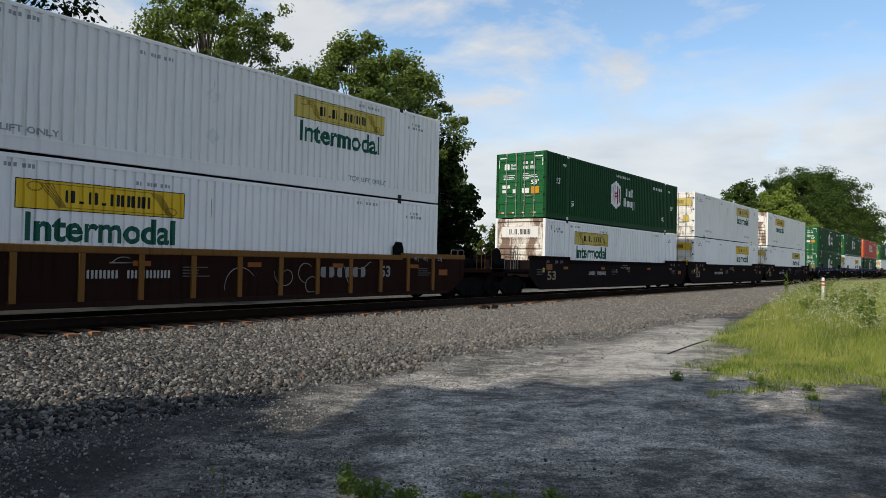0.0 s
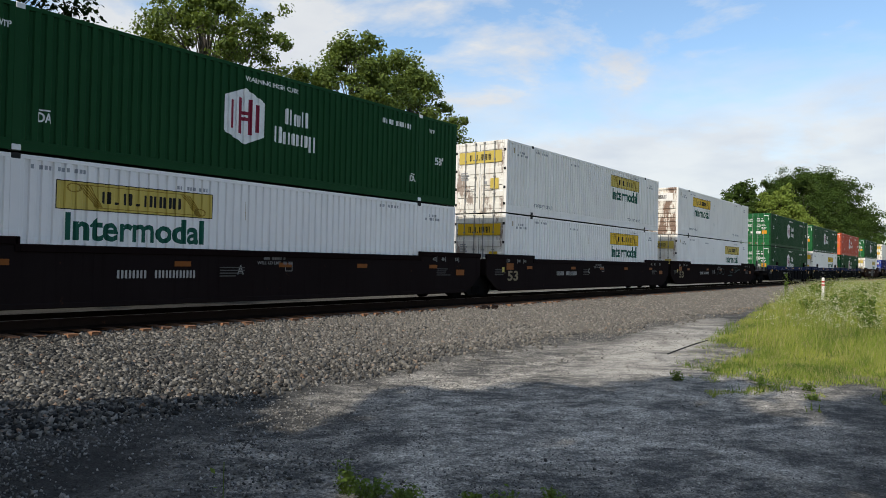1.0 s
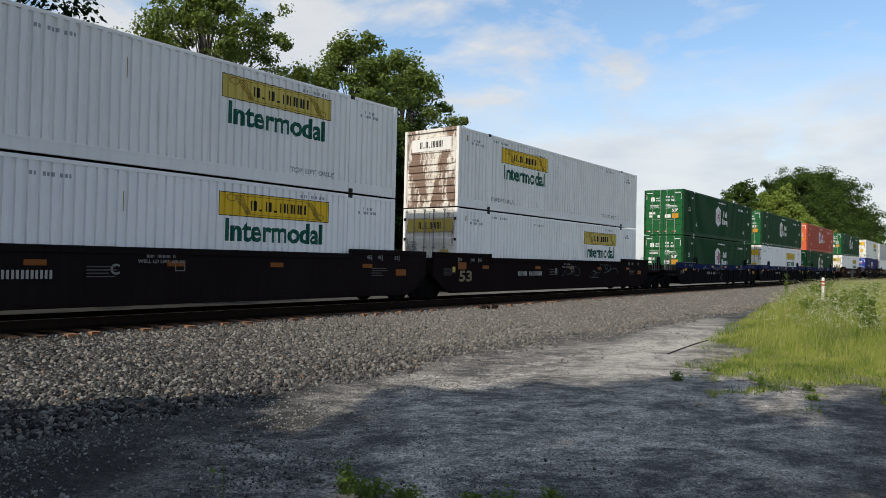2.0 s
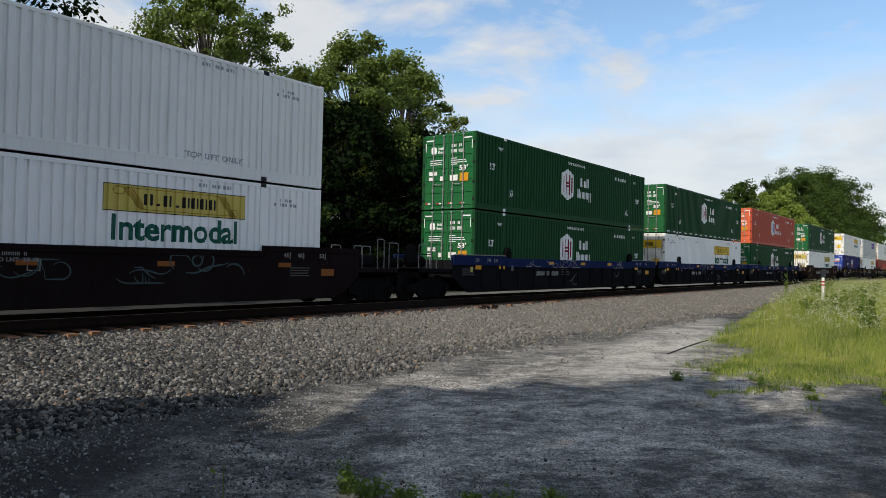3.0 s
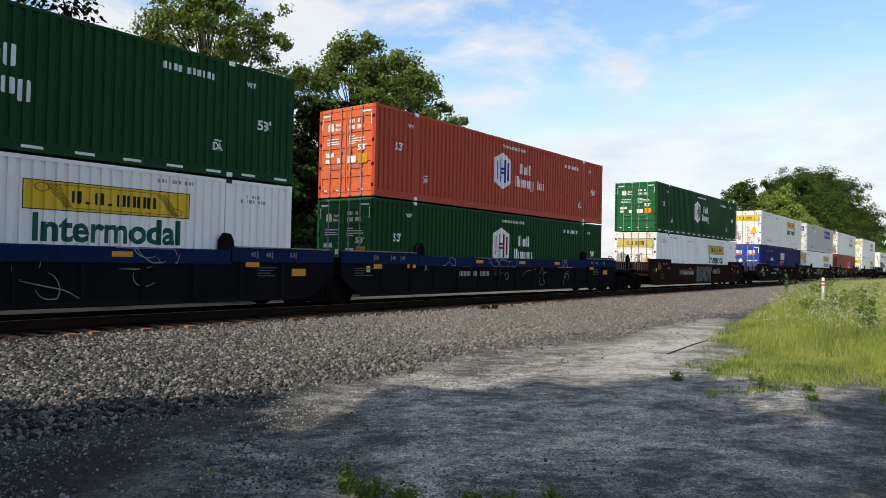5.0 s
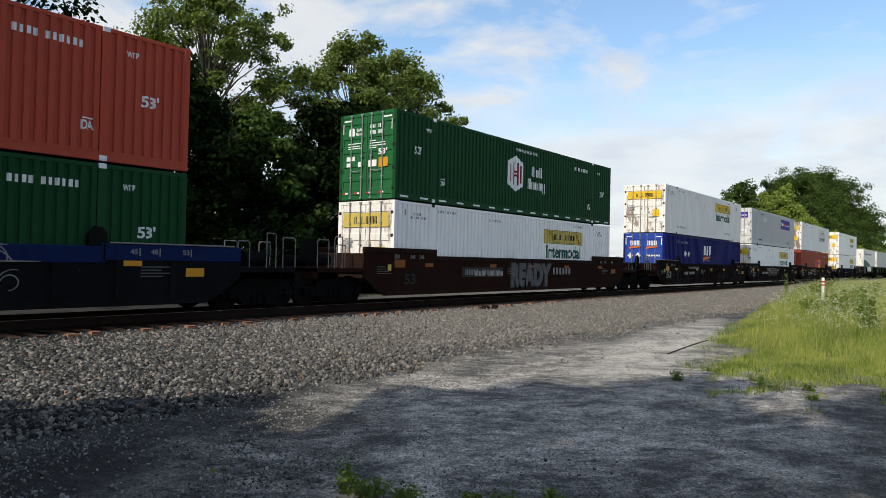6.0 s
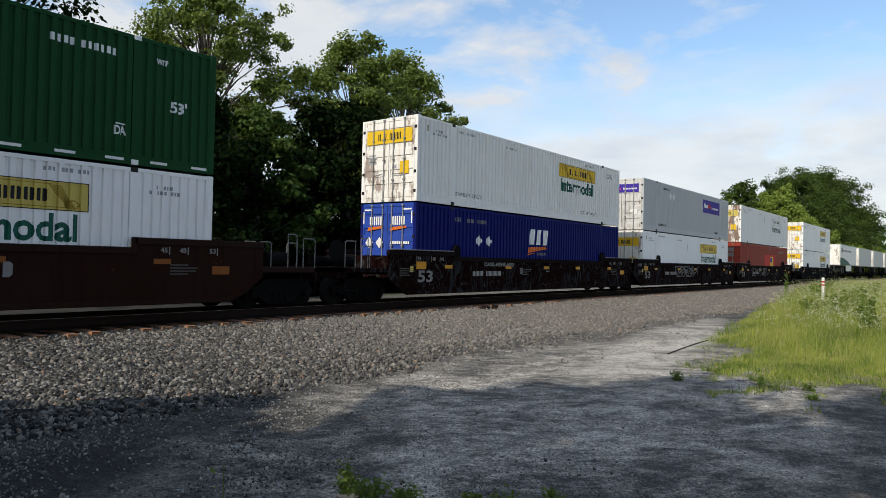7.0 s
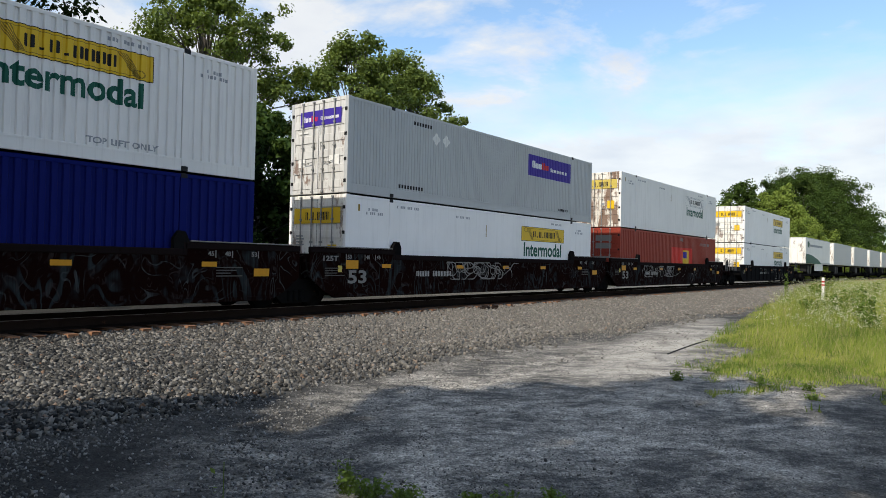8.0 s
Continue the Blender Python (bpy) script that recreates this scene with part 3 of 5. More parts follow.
def hub_box(at, label, paint="green", end="green_end", tape=False, casting="pale", inner="maroon", long_word=False):
    pitch, depth = 0.225, 0.042
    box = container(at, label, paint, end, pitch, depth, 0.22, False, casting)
    cx, cz = 7.23, 1.60
    side_paint("emblem", lambda: flat([hub_emblem(cx, cz, 0.62, 0.72)]), "pale", box, pitch, depth, "hub", "white six-sided emblem")
    side_paint("emblem_bars", lambda: flat(emblem_bars(cx, cz, 1.0), 0.003), inner, box, pitch, depth, "hubbars", "maroon bars in the emblem")
    side_paint("mark", lambda: flat(blocks("#h#", 8.50, 9.32, 1.62, 2.05) + blocks("#hhhg", 8.13, 9.62, 1.08, 1.52) + (blocks(" #hh.", 9.7, 10.6, 1.1, 1.5) if long_word else [])), "pale", box, pitch, depth, ("hubword", long_word), "white bars of a mark")
    for x, z in ((0.93, 1.55), (15.0, 1.32)):
        side_paint("lettering", lambda: words("53'", x, x + 0.40, z, z + 0.27), "pale", box, pitch, depth, ("53", x))
    for x in (2.36, 13.7):
        side_paint("lettering", lambda: words("DA", x, x + 0.26, 0.62, 0.82), "pale", box, pitch, depth, ("DA", x))
        side_paint("overline", lambda: flat([rect(x + 0.02, 0.85, x + 0.24, 0.88)]), "pale", box, pitch, depth, ("over", x))
    for x in (1.55, 14.62):
        side_paint("lettering", lambda: words("WTP", x, x + 0.28, 2.36, 2.49), "pale", box, pitch, depth, ("WTP", x))

    def bars():
        out = []
        for x0, n, z, w in ((12.35, 4, 2.33, 0.13), (12.97, 6, 2.33, 0.13)):
            for i in range(n):
                out.append(rect(x0 + i * w, z, x0 + i * w + w * 0.6, z + w * 1.2))
        return flat(out)
    side_paint("lettering", lambda: words("WARNING HIGH CUBE", 7.2, 8.95, 2.52, 2.64), "pale", box, pitch, depth, "high")
    side_paint("small_print", bars, "pale", box, pitch, depth, "hubprint", "rows of white bars")
    if tape:
        side_paint("reflective_tape", lambda: flat([rect(0.25 + i * 1.02, 0.07, 0.66 + i * 1.02, 0.13) for i in range(16)], -0.0), "pale", box, 0, 0, "tape", "dashes of white reflective tape")
    wt = "pale"
    end_paint("door_emblem", [hub_emblem(-0.72, 2.28, 0.13, 0.17)], wt, box, -0.004, "small white emblem")
    end_paint("door_mark", blocks("#h#", -0.5, -0.25, 2.30, 2.4) + blocks("#hhh", -0.52, -0.2, 2.16, 2.26) + blocks("## #", 0.13, 0.62, 2.36, 2.48) + blocks("### ###", 0.13, 0.74, 2.15, 2.28), wt, box, -0.004, "white bars of marks")
    end_paint("door_print", [rect(x, z, x + w, z + 0.03) for x, z, w in ((-0.9, 1.88, 0.6), (-0.9, 1.79, 0.55), (-0.9, 1.72, 0.6), (0.12, 1.92, 0.28), (0.12, 1.84, 0.7), (0.12, 1.76, 0.75), (0.12, 1.69, 0.3))], wt, box, -0.004)
    end_paint("door_sticker", [rect(-0.95, 1.32, -0.55, 1.47), rect(-0.95, 1.12, -0.75, 1.25), rect(-0.4, 1.1, -0.22, 1.27), rect(0.08, 1.08, 0.45, 1.3)], "sticker", box, -0.004, "white stickers")
    end_paint("hazard_sticker", [rect(0.55, 1.05, 0.95, 1.36)], "bright_reflect", box, -0.0045, "orange sticker")
    end_paint("door_tape", [rect(-1.1 + i * 0.55, 0.2, -0.98 + i * 0.55, 0.25) for i in range(4)], "red_tape", box, -0.004, "red reflective tape")
    end_paint("door_tape", [rect(-0.98 + i * 0.55, 0.2, -0.86 + i * 0.55, 0.25) for i in range(4)] + [rect(-1.1, 2.66, -0.7, 2.71), rect(0.7, 2.66, 1.1, 2.71), rect(-1.14, 2.25, -1.11, 2.6), rect(1.09, 2.25, 1.12, 2.6)], wt, box, -0.004, "white reflective tape")
    f = Form()
    bm = words("53'", 0.52, 0.92, 1.46, 1.66)
    f.add([(-0.006, -p.co.x, p.co.z) for p in bm.verts], [[p.index for p in q.verts] for q in (bm.verts.index_update(), bm.faces)[1]])
    bm.free()
    part("lettering", f, "pale", box)
    return box

# ---------------- railcars ----------------
def strokes(seed, x0, x1, z0, z1, n, w=0.026):
    """Loose spray-paint strokes: short bent ribbons, no letters."""
    r = random.Random(seed)
    out = []
    for _ in range(n):
        x, z = r.uniform(x0, x1), r.uniform(z0 + 0.1, z1 - 0.1)
        a, turn = r.uniform(0, 6.28), r.uniform(-0.9, 0.9)
        pts, bend = [], turn * 0.35
        for _ in range(r.randint(13, 26)):
            pts.append((x, z))
            x, z = x + 0.058 * math.cos(a), min(max(z + 0.058 * math.sin(a), z0), z1)
            a += bend
            bend += r.uniform(-0.06, 0.06)
        rim = []
        for i, (px, pz) in enumerate(pts):
            (ax, az), (bx, bz) = pts[max(i - 1, 0)], pts[min(i + 1, len(pts) - 1)]
            d = math.hypot(bx - ax, bz - az) or 1
            half = w / 2 * (0.35 + 0.65 * math.sin(math.pi * (i + 0.5) / len(pts)))
            nx, nz = -(bz - az) / d * half, (bx - ax) / d * half
            rim.append(((px + nx, pz + nz), (px - nx, pz - nz)))
        out += [[a0, b0, b1, a1] for (a0, a1), (b0, b1) in zip(rim, rim[1:])]
    return out


def car_paint(name, polys, material, car, y=-1.432, label=""):
    f = Form()
    for i, poly in enumerate(polys):
        lift = 0.0001 * (i % 37) if len(polys) > 20 else 0
        f.add([(x, y - lift, z) for x, z in poly], [tuple(range(len(poly)))])
    return part(name, f, material, car, label)


def car_words(text, x0, x1, z0, z1, material, car, y=-1.434, fat=0.028):
    bm = words(text, x0, x1, z0, z1, 0.0, fat)
    bm.verts.index_update()
    f = Form().add([(p.co.x, y, p.co.z) for p in bm.verts], [[p.index for p in q.verts] for q in bm.faces])
    bm.free()
    return part("lettering", f, material, car)


def truck(car, x):
    """Two axles, wheels, cast side frames and a bolster, centred at x; z is above the rail."""
    for a in (-0.89, 0.89):
        for s in (-1, 1):
            part("wheel", shared(("wheel", x, a, s), lambda: Form().lathe([(0.10, -0.09), (0.36, -0.06), (0.42, -0.065), (0.425, 0.045), (0.45, 0.05), (0.45, 0.075), (0.30, 0.06), (0.1, 0.09)], (x + a, s * 0.76, 0.425)), "iron", True), None, car)
        part("axle", shared(("axle", x, a), lambda: Form().rod((x + a, -1.1, 0.425), (x + a, 1.1, 0.425), 0.075, n=10), "iron", True), None, car)
    for s in (-1, 1):
        def frame_form():
            o = [(-1.12, 0.32), (-0.66, 0.32), (-0.45, 0.14), (0.45, 0.14), (0.66, 0.32), (1.12, 0.32), (1.12, 0.55), (0.75, 0.62), (0.5, 0.80), (-0.5, 0.80), (-0.75, 0.62), (-1.12, 0.55)]
            f = Form().prism([(x + p, q) for p, q in o], "y", s * 1.0 - 0.07, s * 1.0 + 0.07)
            for a in (-0.89, 0.89):
                f.rod((x + a, s * 0.98, 0.425), (x + a, s * 1.16, 0.425), 0.13, 0.11, 12)
            for i in (-0.2, 0, 0.2):
                f.rod((x + i, s * 1.06, 0.2), (x + i, s * 1.06, 0.48), 0.085, n=10)
            return f
        part("side_frame", shared(("side_frame", x, s), frame_form, "iron"), None, car)
    part("bolster", shared(("bolster", x), lambda: Form().box(x - 0.2, x + 0.2, -1.05, 1.05, 0.5, 0.82, 0.03), "iron"), None, car)


def well_car(at, label, paint, trim, ribbed=False, free_rear=False, free_front=False, step=0.28, dark=None, guides=True, deep=0.16):
    """One well of a stack car; x = 0 is the rear end of its containers, z = 0 the top of the rail."""
    car = thing("well_car", label, "railcar", "well cars of the train", at)
    dark = dark or paint
    lo, hi, L = 0.28, 1.55, BOX_L
    ra, rb = -1.45, L + 1.45
    for s in (-1, 1):
        def sheet():
            o = [(ra, 0.86), (-0.95, 0.48), (-0.55, lo), (L + 0.55, lo), (L + 0.95, 0.48), (rb, 0.86), (rb, hi + step - 0.1), (14.2, hi + step - 0.1), (14.05, hi - 0.05), (2.12, hi - 0.05), (1.97, hi + step - 0.1), (ra, hi + step - 0.1)]
            return Form().prism(o, "y", min(s * 1.36, s * 1.42), max(s * 1.36, s * 1.42))
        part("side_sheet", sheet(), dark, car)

        def chord():
            f = Form()
            a, b = min(s * 1.33, s * 1.45), max(s * 1.33, s * 1.45)
            f.box(2.05, 14.12, a, b, hi - deep, hi, 0.015)
            f.box(ra, 2.02, a, b, hi + step - deep, hi + step, 0.015).box(14.15, rb, a, b, hi + step - deep, hi + step, 0.015)
            return f.box(1.96, 2.05, a, b, hi - deep, hi + step, 0.01).box(14.12, 14.21, a, b, hi - deep, hi + step, 0.01)
        part("top_chord", chord(), trim, car)
        part("bottom_chord", Form().box(-0.5, L + 0.5, min(s * 1.32, s * 1.44), max(s * 1.32, s * 1.44), lo - 0.02, lo + 0.10, 0.015), dark, car)
        if ribbed:
            for i in range(13):
                x = 0.35 + i * 1.285
                if abs(x - 2.0) > 0.2 and abs(x - 14.1) > 0.2:
                    top = hi + step - deep if x < 2 or x > 14.1 else hi - deep
                    part("rib", Form().prism([(x - 0.06, lo + 0.1), (x + 0.06, lo + 0.1), (x + 0.06, top), (x - 0.06, top)], "y", min(s * 1.42, s * 1.475), max(s * 1.42, s * 1.475)), trim if s < 0 and ribbed == "bright" else dark, car)
        for x in (2.14, 14.06) if guides else ():
            o = [(x - 0.19, hi), (x + 0.19, hi), (x + 0.19, hi + 0.22), (x + 0.10, hi + 0.40), (x - 0.06, hi + 0.42), (x - 0.19, hi + 0.25)]
            part("container_guide", Form().prism(o, "y", min(s * 1.31, s * 1.44), max(s * 1.31, s * 1.44)), "iron", car)
    if dark != paint or deep > 0.2:
        for x0, x1 in ((ra + 0.2, 1.9), (14.3, rb - 0.2)):
            part("step_plate", Form().box(x0, x1, -1.475, -1.30, hi + step + 0.005, hi + step + 0.035, 0.006), "grab", car, "pale worn step plate")
    part("well_floor", Form().box(0.0, L, -1.32, 1.32, lo, lo + 0.13).box(0, L, -0.25, 0.25, lo - 0.02, lo + 0.02), "iron", car)
    for x, s in ((ra + 0.02, -1), (rb - 0.02, 1)):
        part("bulkhead", Form().box(min(x, x - s * 1.0), max(x, x - s * 1.0), -1.36, 1.36, 0.92, 1.05, 0.02).box(min(x, x - s * 0.1), max(x, x - s * 0.1), -1.36, 1.36, 1.0, hi + step - 0.2), dark, car)
    for x in (-0.14, L + 0.06):
        part("well_end", Form().box(x, x + 0.08, -1.34, 1.34, lo, hi - 0.12, 0.01), dark, car)
    ends = [(-1, free_rear), (1, free_front)]
    for s, free in ends:
        e = ra if s < 0 else rb
        if free:
            tip = e + s * 1.9
            part("end_platform", Form().box(min(e, tip), max(e, tip), -1.38, 1.38, 0.98, 1.12, 0.02).box(min(e, tip), max(e, tip), -0.35, 0.35, 0.62, 0.98, 0.03)
                 .box(min(tip, tip - s * 0.12), max(tip, tip - s * 0.12), -1.38, 1.38, 0.8, 1.14, 0.02), dark, car)
            part("coupler", Form().box(min(tip, tip + s * 0.42), max(tip, tip + s * 0.42), -0.13, 0.13, 0.62, 0.86, 0.03).box(min(tip + s * 0.2, tip + s * 0.42), max(tip + s * 0.2, tip + s * 0.42), -0.2, 0.2, 0.56, 0.94, 0.05), "iron", car)
            for x, y, w, top in ((tip - s * 0.10, -1.36, 0.42, 1.92), (tip - s * 0.75, -1.36, 0.30, 2.02), (tip - s * 0.1, 1.30, 0.42, 1.85), (tip - s * 1.25, -0.9, 0.36, 1.80)):
                u = x - s * w
                loop = Form().rod((x, y, 1.1), (x, y, top - 0.05), 0.016, n=6).rod((x, y, top - 0.05), (x - s * 0.05, y, top), 0.016, n=6)
                loop.rod((x - s * 0.05, y, top), (u, y, top), 0.016, n=6).rod((u, y, top), (u, y, 1.1), 0.016, n=6)
                part("handrail", loop, trim if y < -1 and ribbed == "bright" else "grab", car, "bent grab rail")
            part("ladder_rung", Form().rod((tip - s * 0.1, -1.36, 1.6), (tip - s * 0.75, -1.36, 1.6), 0.016).rod((tip - s * 0.1, -1.40, 0.45), (tip - s * 0.6, -1.40, 0.45), 0.018)
                 .rod((tip - s * 0.1, -1.40, 0.45), (tip - s * 0.1, -1.40, 1.0), 0.016).rod((tip - s * 0.6, -1.40, 0.45), (tip - s * 0.6, -1.40, 1.0), 0.012), "iron", car)
            part("brake_cylinder", Form().rod((e + s * 0.7, -0.55, 1.34), (e + s * 1.4, -0.55, 1.34), 0.2, n=14), "iron", car)
            part("air_tank", Form().rod((e + s * 0.6, 0.5, 1.3), (e + s * 1.5, 0.5, 1.3), 0.17, n=14), "iron", car)
            if s < 0:
                f = Form().lathe([(0.30, -0.02), (0.33, 0.0), (0.30, 0.02)], (tip - s * 0.2, -0.9, 1.62))
                part("brake_wheel", f, "iron", car)
            truck(car, e + s * 0.85)
        else:
            part("articulation", Form().box(min(e, e + s * 0.38), max(e, e + s * 0.38), -0.6, 0.6, 0.7, 1.0, 0.04), "iron", car)
            if s < 0:
                truck(car, -1.66)
    return car


def dress_car(car, big53=True, letter="", seed=0, tags=0, hi=1.55, tagmat="dim_pale", tape="reflect", on_chord=False, big="dim_pale", letter_x=8.1, mark_x=4.3):
    """Numbers, small print, reflective tape and spray paint along the near side."""
    if tape:
        for x in (1.45, 5.3, 8.3, 11.2, 14.6):
            car_paint("reflector", [rect(x, 1.33, x + 0.46, 1.45) if on_chord and 2.1 < x < 14 else rect(x, hi - 0.42, x + 0.42, hi - 0.30)], tape, car, -1.4535 if on_chord else -1.434, "orange reflective tape")
        car_paint("reflector", [rect(-0.09, hi - 0.45, 0.42, hi - 0.20)], tape, car, -1.436, "orange reflective tape")
        car_paint("reflector", [rect(16.10, hi - 0.66, 16.58, hi - 0.46)], tape, car, -1.436, "orange reflective tape")
    car_paint("reflector", [rect(-0.40, hi - 0.55, -0.24, hi - 0.36)], "pale_yellow", car, -1.434)
    if big53:
        car_words("53", 0.0, 0.78, 0.66, 1.06, big, car)
    small = []
    r = random.Random(seed)
    for x, digits in ((-0.05, "53"), (0.72, "48"), (1.18, "45"), (14.75, "45"), (15.22, "48"), (16.0, "53")):
        car_words(digits, x, x + 0.17, hi - 0.16, hi - 0.04, "dim_pale", car, -1.456)
        bar = x + 0.20 if x > 8 else x - 0.06
        car_paint("load_line", [rect(bar, hi - 0.20, bar + 0.03, hi - 0.02)], "dim_pale", car, -1.456)
    for x in (-0.9, 6.5, 15.0):
        for i in range(4):
            small.append(rect(x, hi - 0.45 - 0.07 * i, x + r.uniform(0.4, 0.8), hi - 0.425 - 0.07 * i))
    car_paint("small_print", small, "faint", car, -1.435, "worn white print")
    car_paint("car_mark", blocks("#### ######", mark_x, mark_x + 1.9, 0.86, 1.04), "car_white", car, -1.434, "white bars of a car mark")
    if letter:
        car_words(letter, letter_x, letter_x + 0.2, 0.94, 1.18, "dim_pale", car)
        car_paint("small_print", [rect(8.5, 1.02, 8.75, 1.04), rect(8.5, 1.22, 8.75, 1.24), rect(8.5, 1.02, 8.52, 1.24), rect(8.73, 1.02, 8.75, 1.24)], "dim_pale", car, -1.434)
    if tags:
        car_paint("spray_paint", strokes(seed, 7.2, 12.6, 0.45, 1.3, tags), tagmat, car, -1.4385, "loose pale spray-paint strokes")
        car_paint("spray_paint", strokes(seed + 50, 4.0, 6.0, 1.2, 1.4, tags // 4, 0.03), "dim_pale", car, -1.4430)


def trailer(at, label, sides="white", swoosh=False):
    """A road trailer on the deck of a flat car; x = 0 is its rear."""
    t = thing("semi_trailer", label, "trailer", "trailers on the train", at)
    L = 14.6
    part("body", Form().box(0, L, -1.29, 1.29, 1.15, 3.95, 0.03), sides, t)
    part("rail_trim", Form().box(0.03, L - 0.03, -1.305, -1.29, 1.15, 1.32).box(0.03, L - 0.03, -1.305, -1.29, 3.86, 3.95), "grey", t)
    part("rear_frame", Form().box(-0.03, 0.0, -1.29, -1.17, 1.15, 3.95).box(-0.03, 0.0, 1.17, 1.29, 1.15, 3.95).box(-0.03, 0, -1.17, 1.17, 3.83, 3.95).box(-0.03, 0, -1.17, 1.17, 1.15, 1.25), "grey_end", t)
    part("door", Form().box(-0.02, 0, -1.16, -0.01, 1.26, 3.82), "white_end", t)
    part("door", Form().box(-0.02, 0, 0.01, 1.16, 1.26, 3.82), "white_end", t)
    part("underframe", Form().box(0.5, L - 0.5, -0.5, 0.5, 0.95, 1.15), "black", t)
    for x in (1.6, 2.9):
        for y in (-1.0, 1.0):
            part("wheel", Form().lathe([(0.2, -0.22), (0.45, -0.24), (0.5, -0.15), (0.5, 0.15), (0.45, 0.24), (0.2, 0.22)], (x, y, 0.5)), "black", t, smooth=False)
    part("landing_leg", Form().box(L - 2.6, L - 2.45, -0.9, -0.75, 0.0, 1.1).box(L - 2.6, L - 2.45, 0.75, 0.9, 0.0, 1.1), "iron", t)
    part("mud_flap", Form().box(0.6, 0.64, -1.2, -0.6, 0.3, 1.0).box(0.6, 0.64, 0.6, 1.2, 0.3, 1.0), "black", t)
    if swoosh:
        for name, o, m in (("swoosh", [(0.0, 1.16), (9, 1.16), (6.5, 1.7), (3.0, 2.1), (0.0, 2.2)], "teal"), ("mark", [(2.2, 3.0), (9.5, 3.0), (9.5, 3.25), (2.2, 3.25)], "grey_ink"), ("emblem", [(0.9, 3.0), (1.7, 2.8), (1.9, 3.3), (1.4, 3.6), (0.8, 3.4)], "teal")):
            part(name, Form().add([(x, -1.307, z) for x, z in o], [tuple(range(len(o)))]), m, t)
        part("side_skirt", Form().box(5.0, 10.0, -1.27, -1.24, 0.35, 1.14), "sticker", t)
    return t


def flat_car(at):
    c = thing("spine_car", "low dark spine car carrying a road trailer", "railcar", "spine cars of the train", at)
    part("centre_sill", Form().box(-1.5, 16.3, -0.35, 0.35, 0.55, 0.95, 0.02), "dark_car", c)
    part("platform", Form().box(-0.5, 4.5, -1.3, 1.3, 0.72, 0.80, 0.02), "dark_car", c)
    part("hitch", Form().prism([(12.6, 0.95), (13.6, 0.95), (13.2, 1.75), (13.0, 1.75)], "y", -0.4, 0.4), "dark_car", c)
    truck(c, -0.6)
    return c


# ---------------- the train ----------------
TRAIN = []      # (thing, x at the start, height of its base)


def ride(ob, u, z):
    TRAIN.append((ob, u, z))
    ob.matrix_basis = pose(u, TRACK_Y, z)
    return ob


LOW, HIGH = DECK_Z, DECK_Z + BOX_H + 0.05
REST = pose(0, 0, 0)
ride(well_car(REST, "rusty brown ribbed well car with ochre trim", "rust_car", "ochre_car", "bright", True, True, 0.06), 2.35, RAIL_Z)
dress_car(TRAIN[-1][0], False, "", 3, 6)
car_words("53", 13.2, 13.65, 0.85, 1.2, "dim_pale", TRAIN[-1][0])
car_paint("car_mark", blocks("###", 10.7, 12.6, 0.85, 1.15), "dim_pale", TRAIN[-1][0], -1.434, "white bars of a car mark")
ride(white_box(REST, "white ribbed container with a yellow sign near its rear", 2.97, "yellow", "white"), 2.35, LOW)
b = white_box(REST, "greyish white ribbed container with a faded yellow sign", 9.80, "pale_yellow", "old_white", 0.30, lift_only=True, top=2.50)
vent(b, 7.3, 1.95, 0.225, 0.042), vent(b, 7.3, 0.95, 0.225, 0.042)
ride(b, 2.35, HIGH)

for i, (u, letter) in enumerate(((25.94, "A"), (45.41, "C"), (64.88, "B"))):
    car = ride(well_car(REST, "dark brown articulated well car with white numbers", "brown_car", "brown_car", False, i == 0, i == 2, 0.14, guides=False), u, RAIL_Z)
    dress_car(car, True, letter, 10 + i, 0, big="gold", letter_x=7.0, mark_x=3.95)
    car_words("WELL LD LMT", 7.6, 8.36, 1.20, 1.28, "dim_pale", car)
    car_paint("car_mark", blocks("### ##### #", 7.8, 8.5, 1.32, 1.41) + blocks("### ###", 8.42, 8.75, 1.20, 1.28), "dim_pale", car, -1.434, "white bars of a car mark")
    if i == 2:
        for n, (x0, x1, z0, z1, w) in enumerate(((8.0, 9.6, 0.85, 1.25, 0.035), (10.2, 11.3, 0.75, 1.1, 0.04), (11.5, 13.3, 0.85, 1.4, 0.05))):
            car_paint("spray_paint", strokes(130 + n, x0, x1, z0, z1, 5, w), "teal_spray", car, -1.4345, "faded teal spray-paint strokes")
ride(white_box(REST, "white container with a slatted end wall and a faded sign", 2.73, "pale_yellow", "white", closed=True, top=2.46, end="rusty_end"), 25.94, LOW)
ride(hub_box(REST, "dark green ribbed container with a white six-sided emblem"), 25.94, HIGH)
ride(white_box(REST, "white ribbed container with a bright yellow sign", 9.70, top=2.58), 45.41, LOW)
ride(white_box(REST, "greyish white container with a faded yellow sign", 9.70, "pale_yellow", "old_white", 0.30, lift_only=True, top=2.58), 45.41, HIGH)
ride(white_box(REST, "white ribbed container with a faded sign", 10.0, "pale_yellow", top=2.5), 64.88, LOW)
b = white_box(REST, "greyish white container with a slatted end and a yellow sign", 2.80, "yellow", "old_white", 0.30, lift_only=True, top=2.52, closed=True, end="rusty_end")
vent(b, 7.3, 2.0, 0.225, 0.042), vent(b, 7.3, 0.95, 0.225, 0.042)
ride(b, 64.88, HIGH)

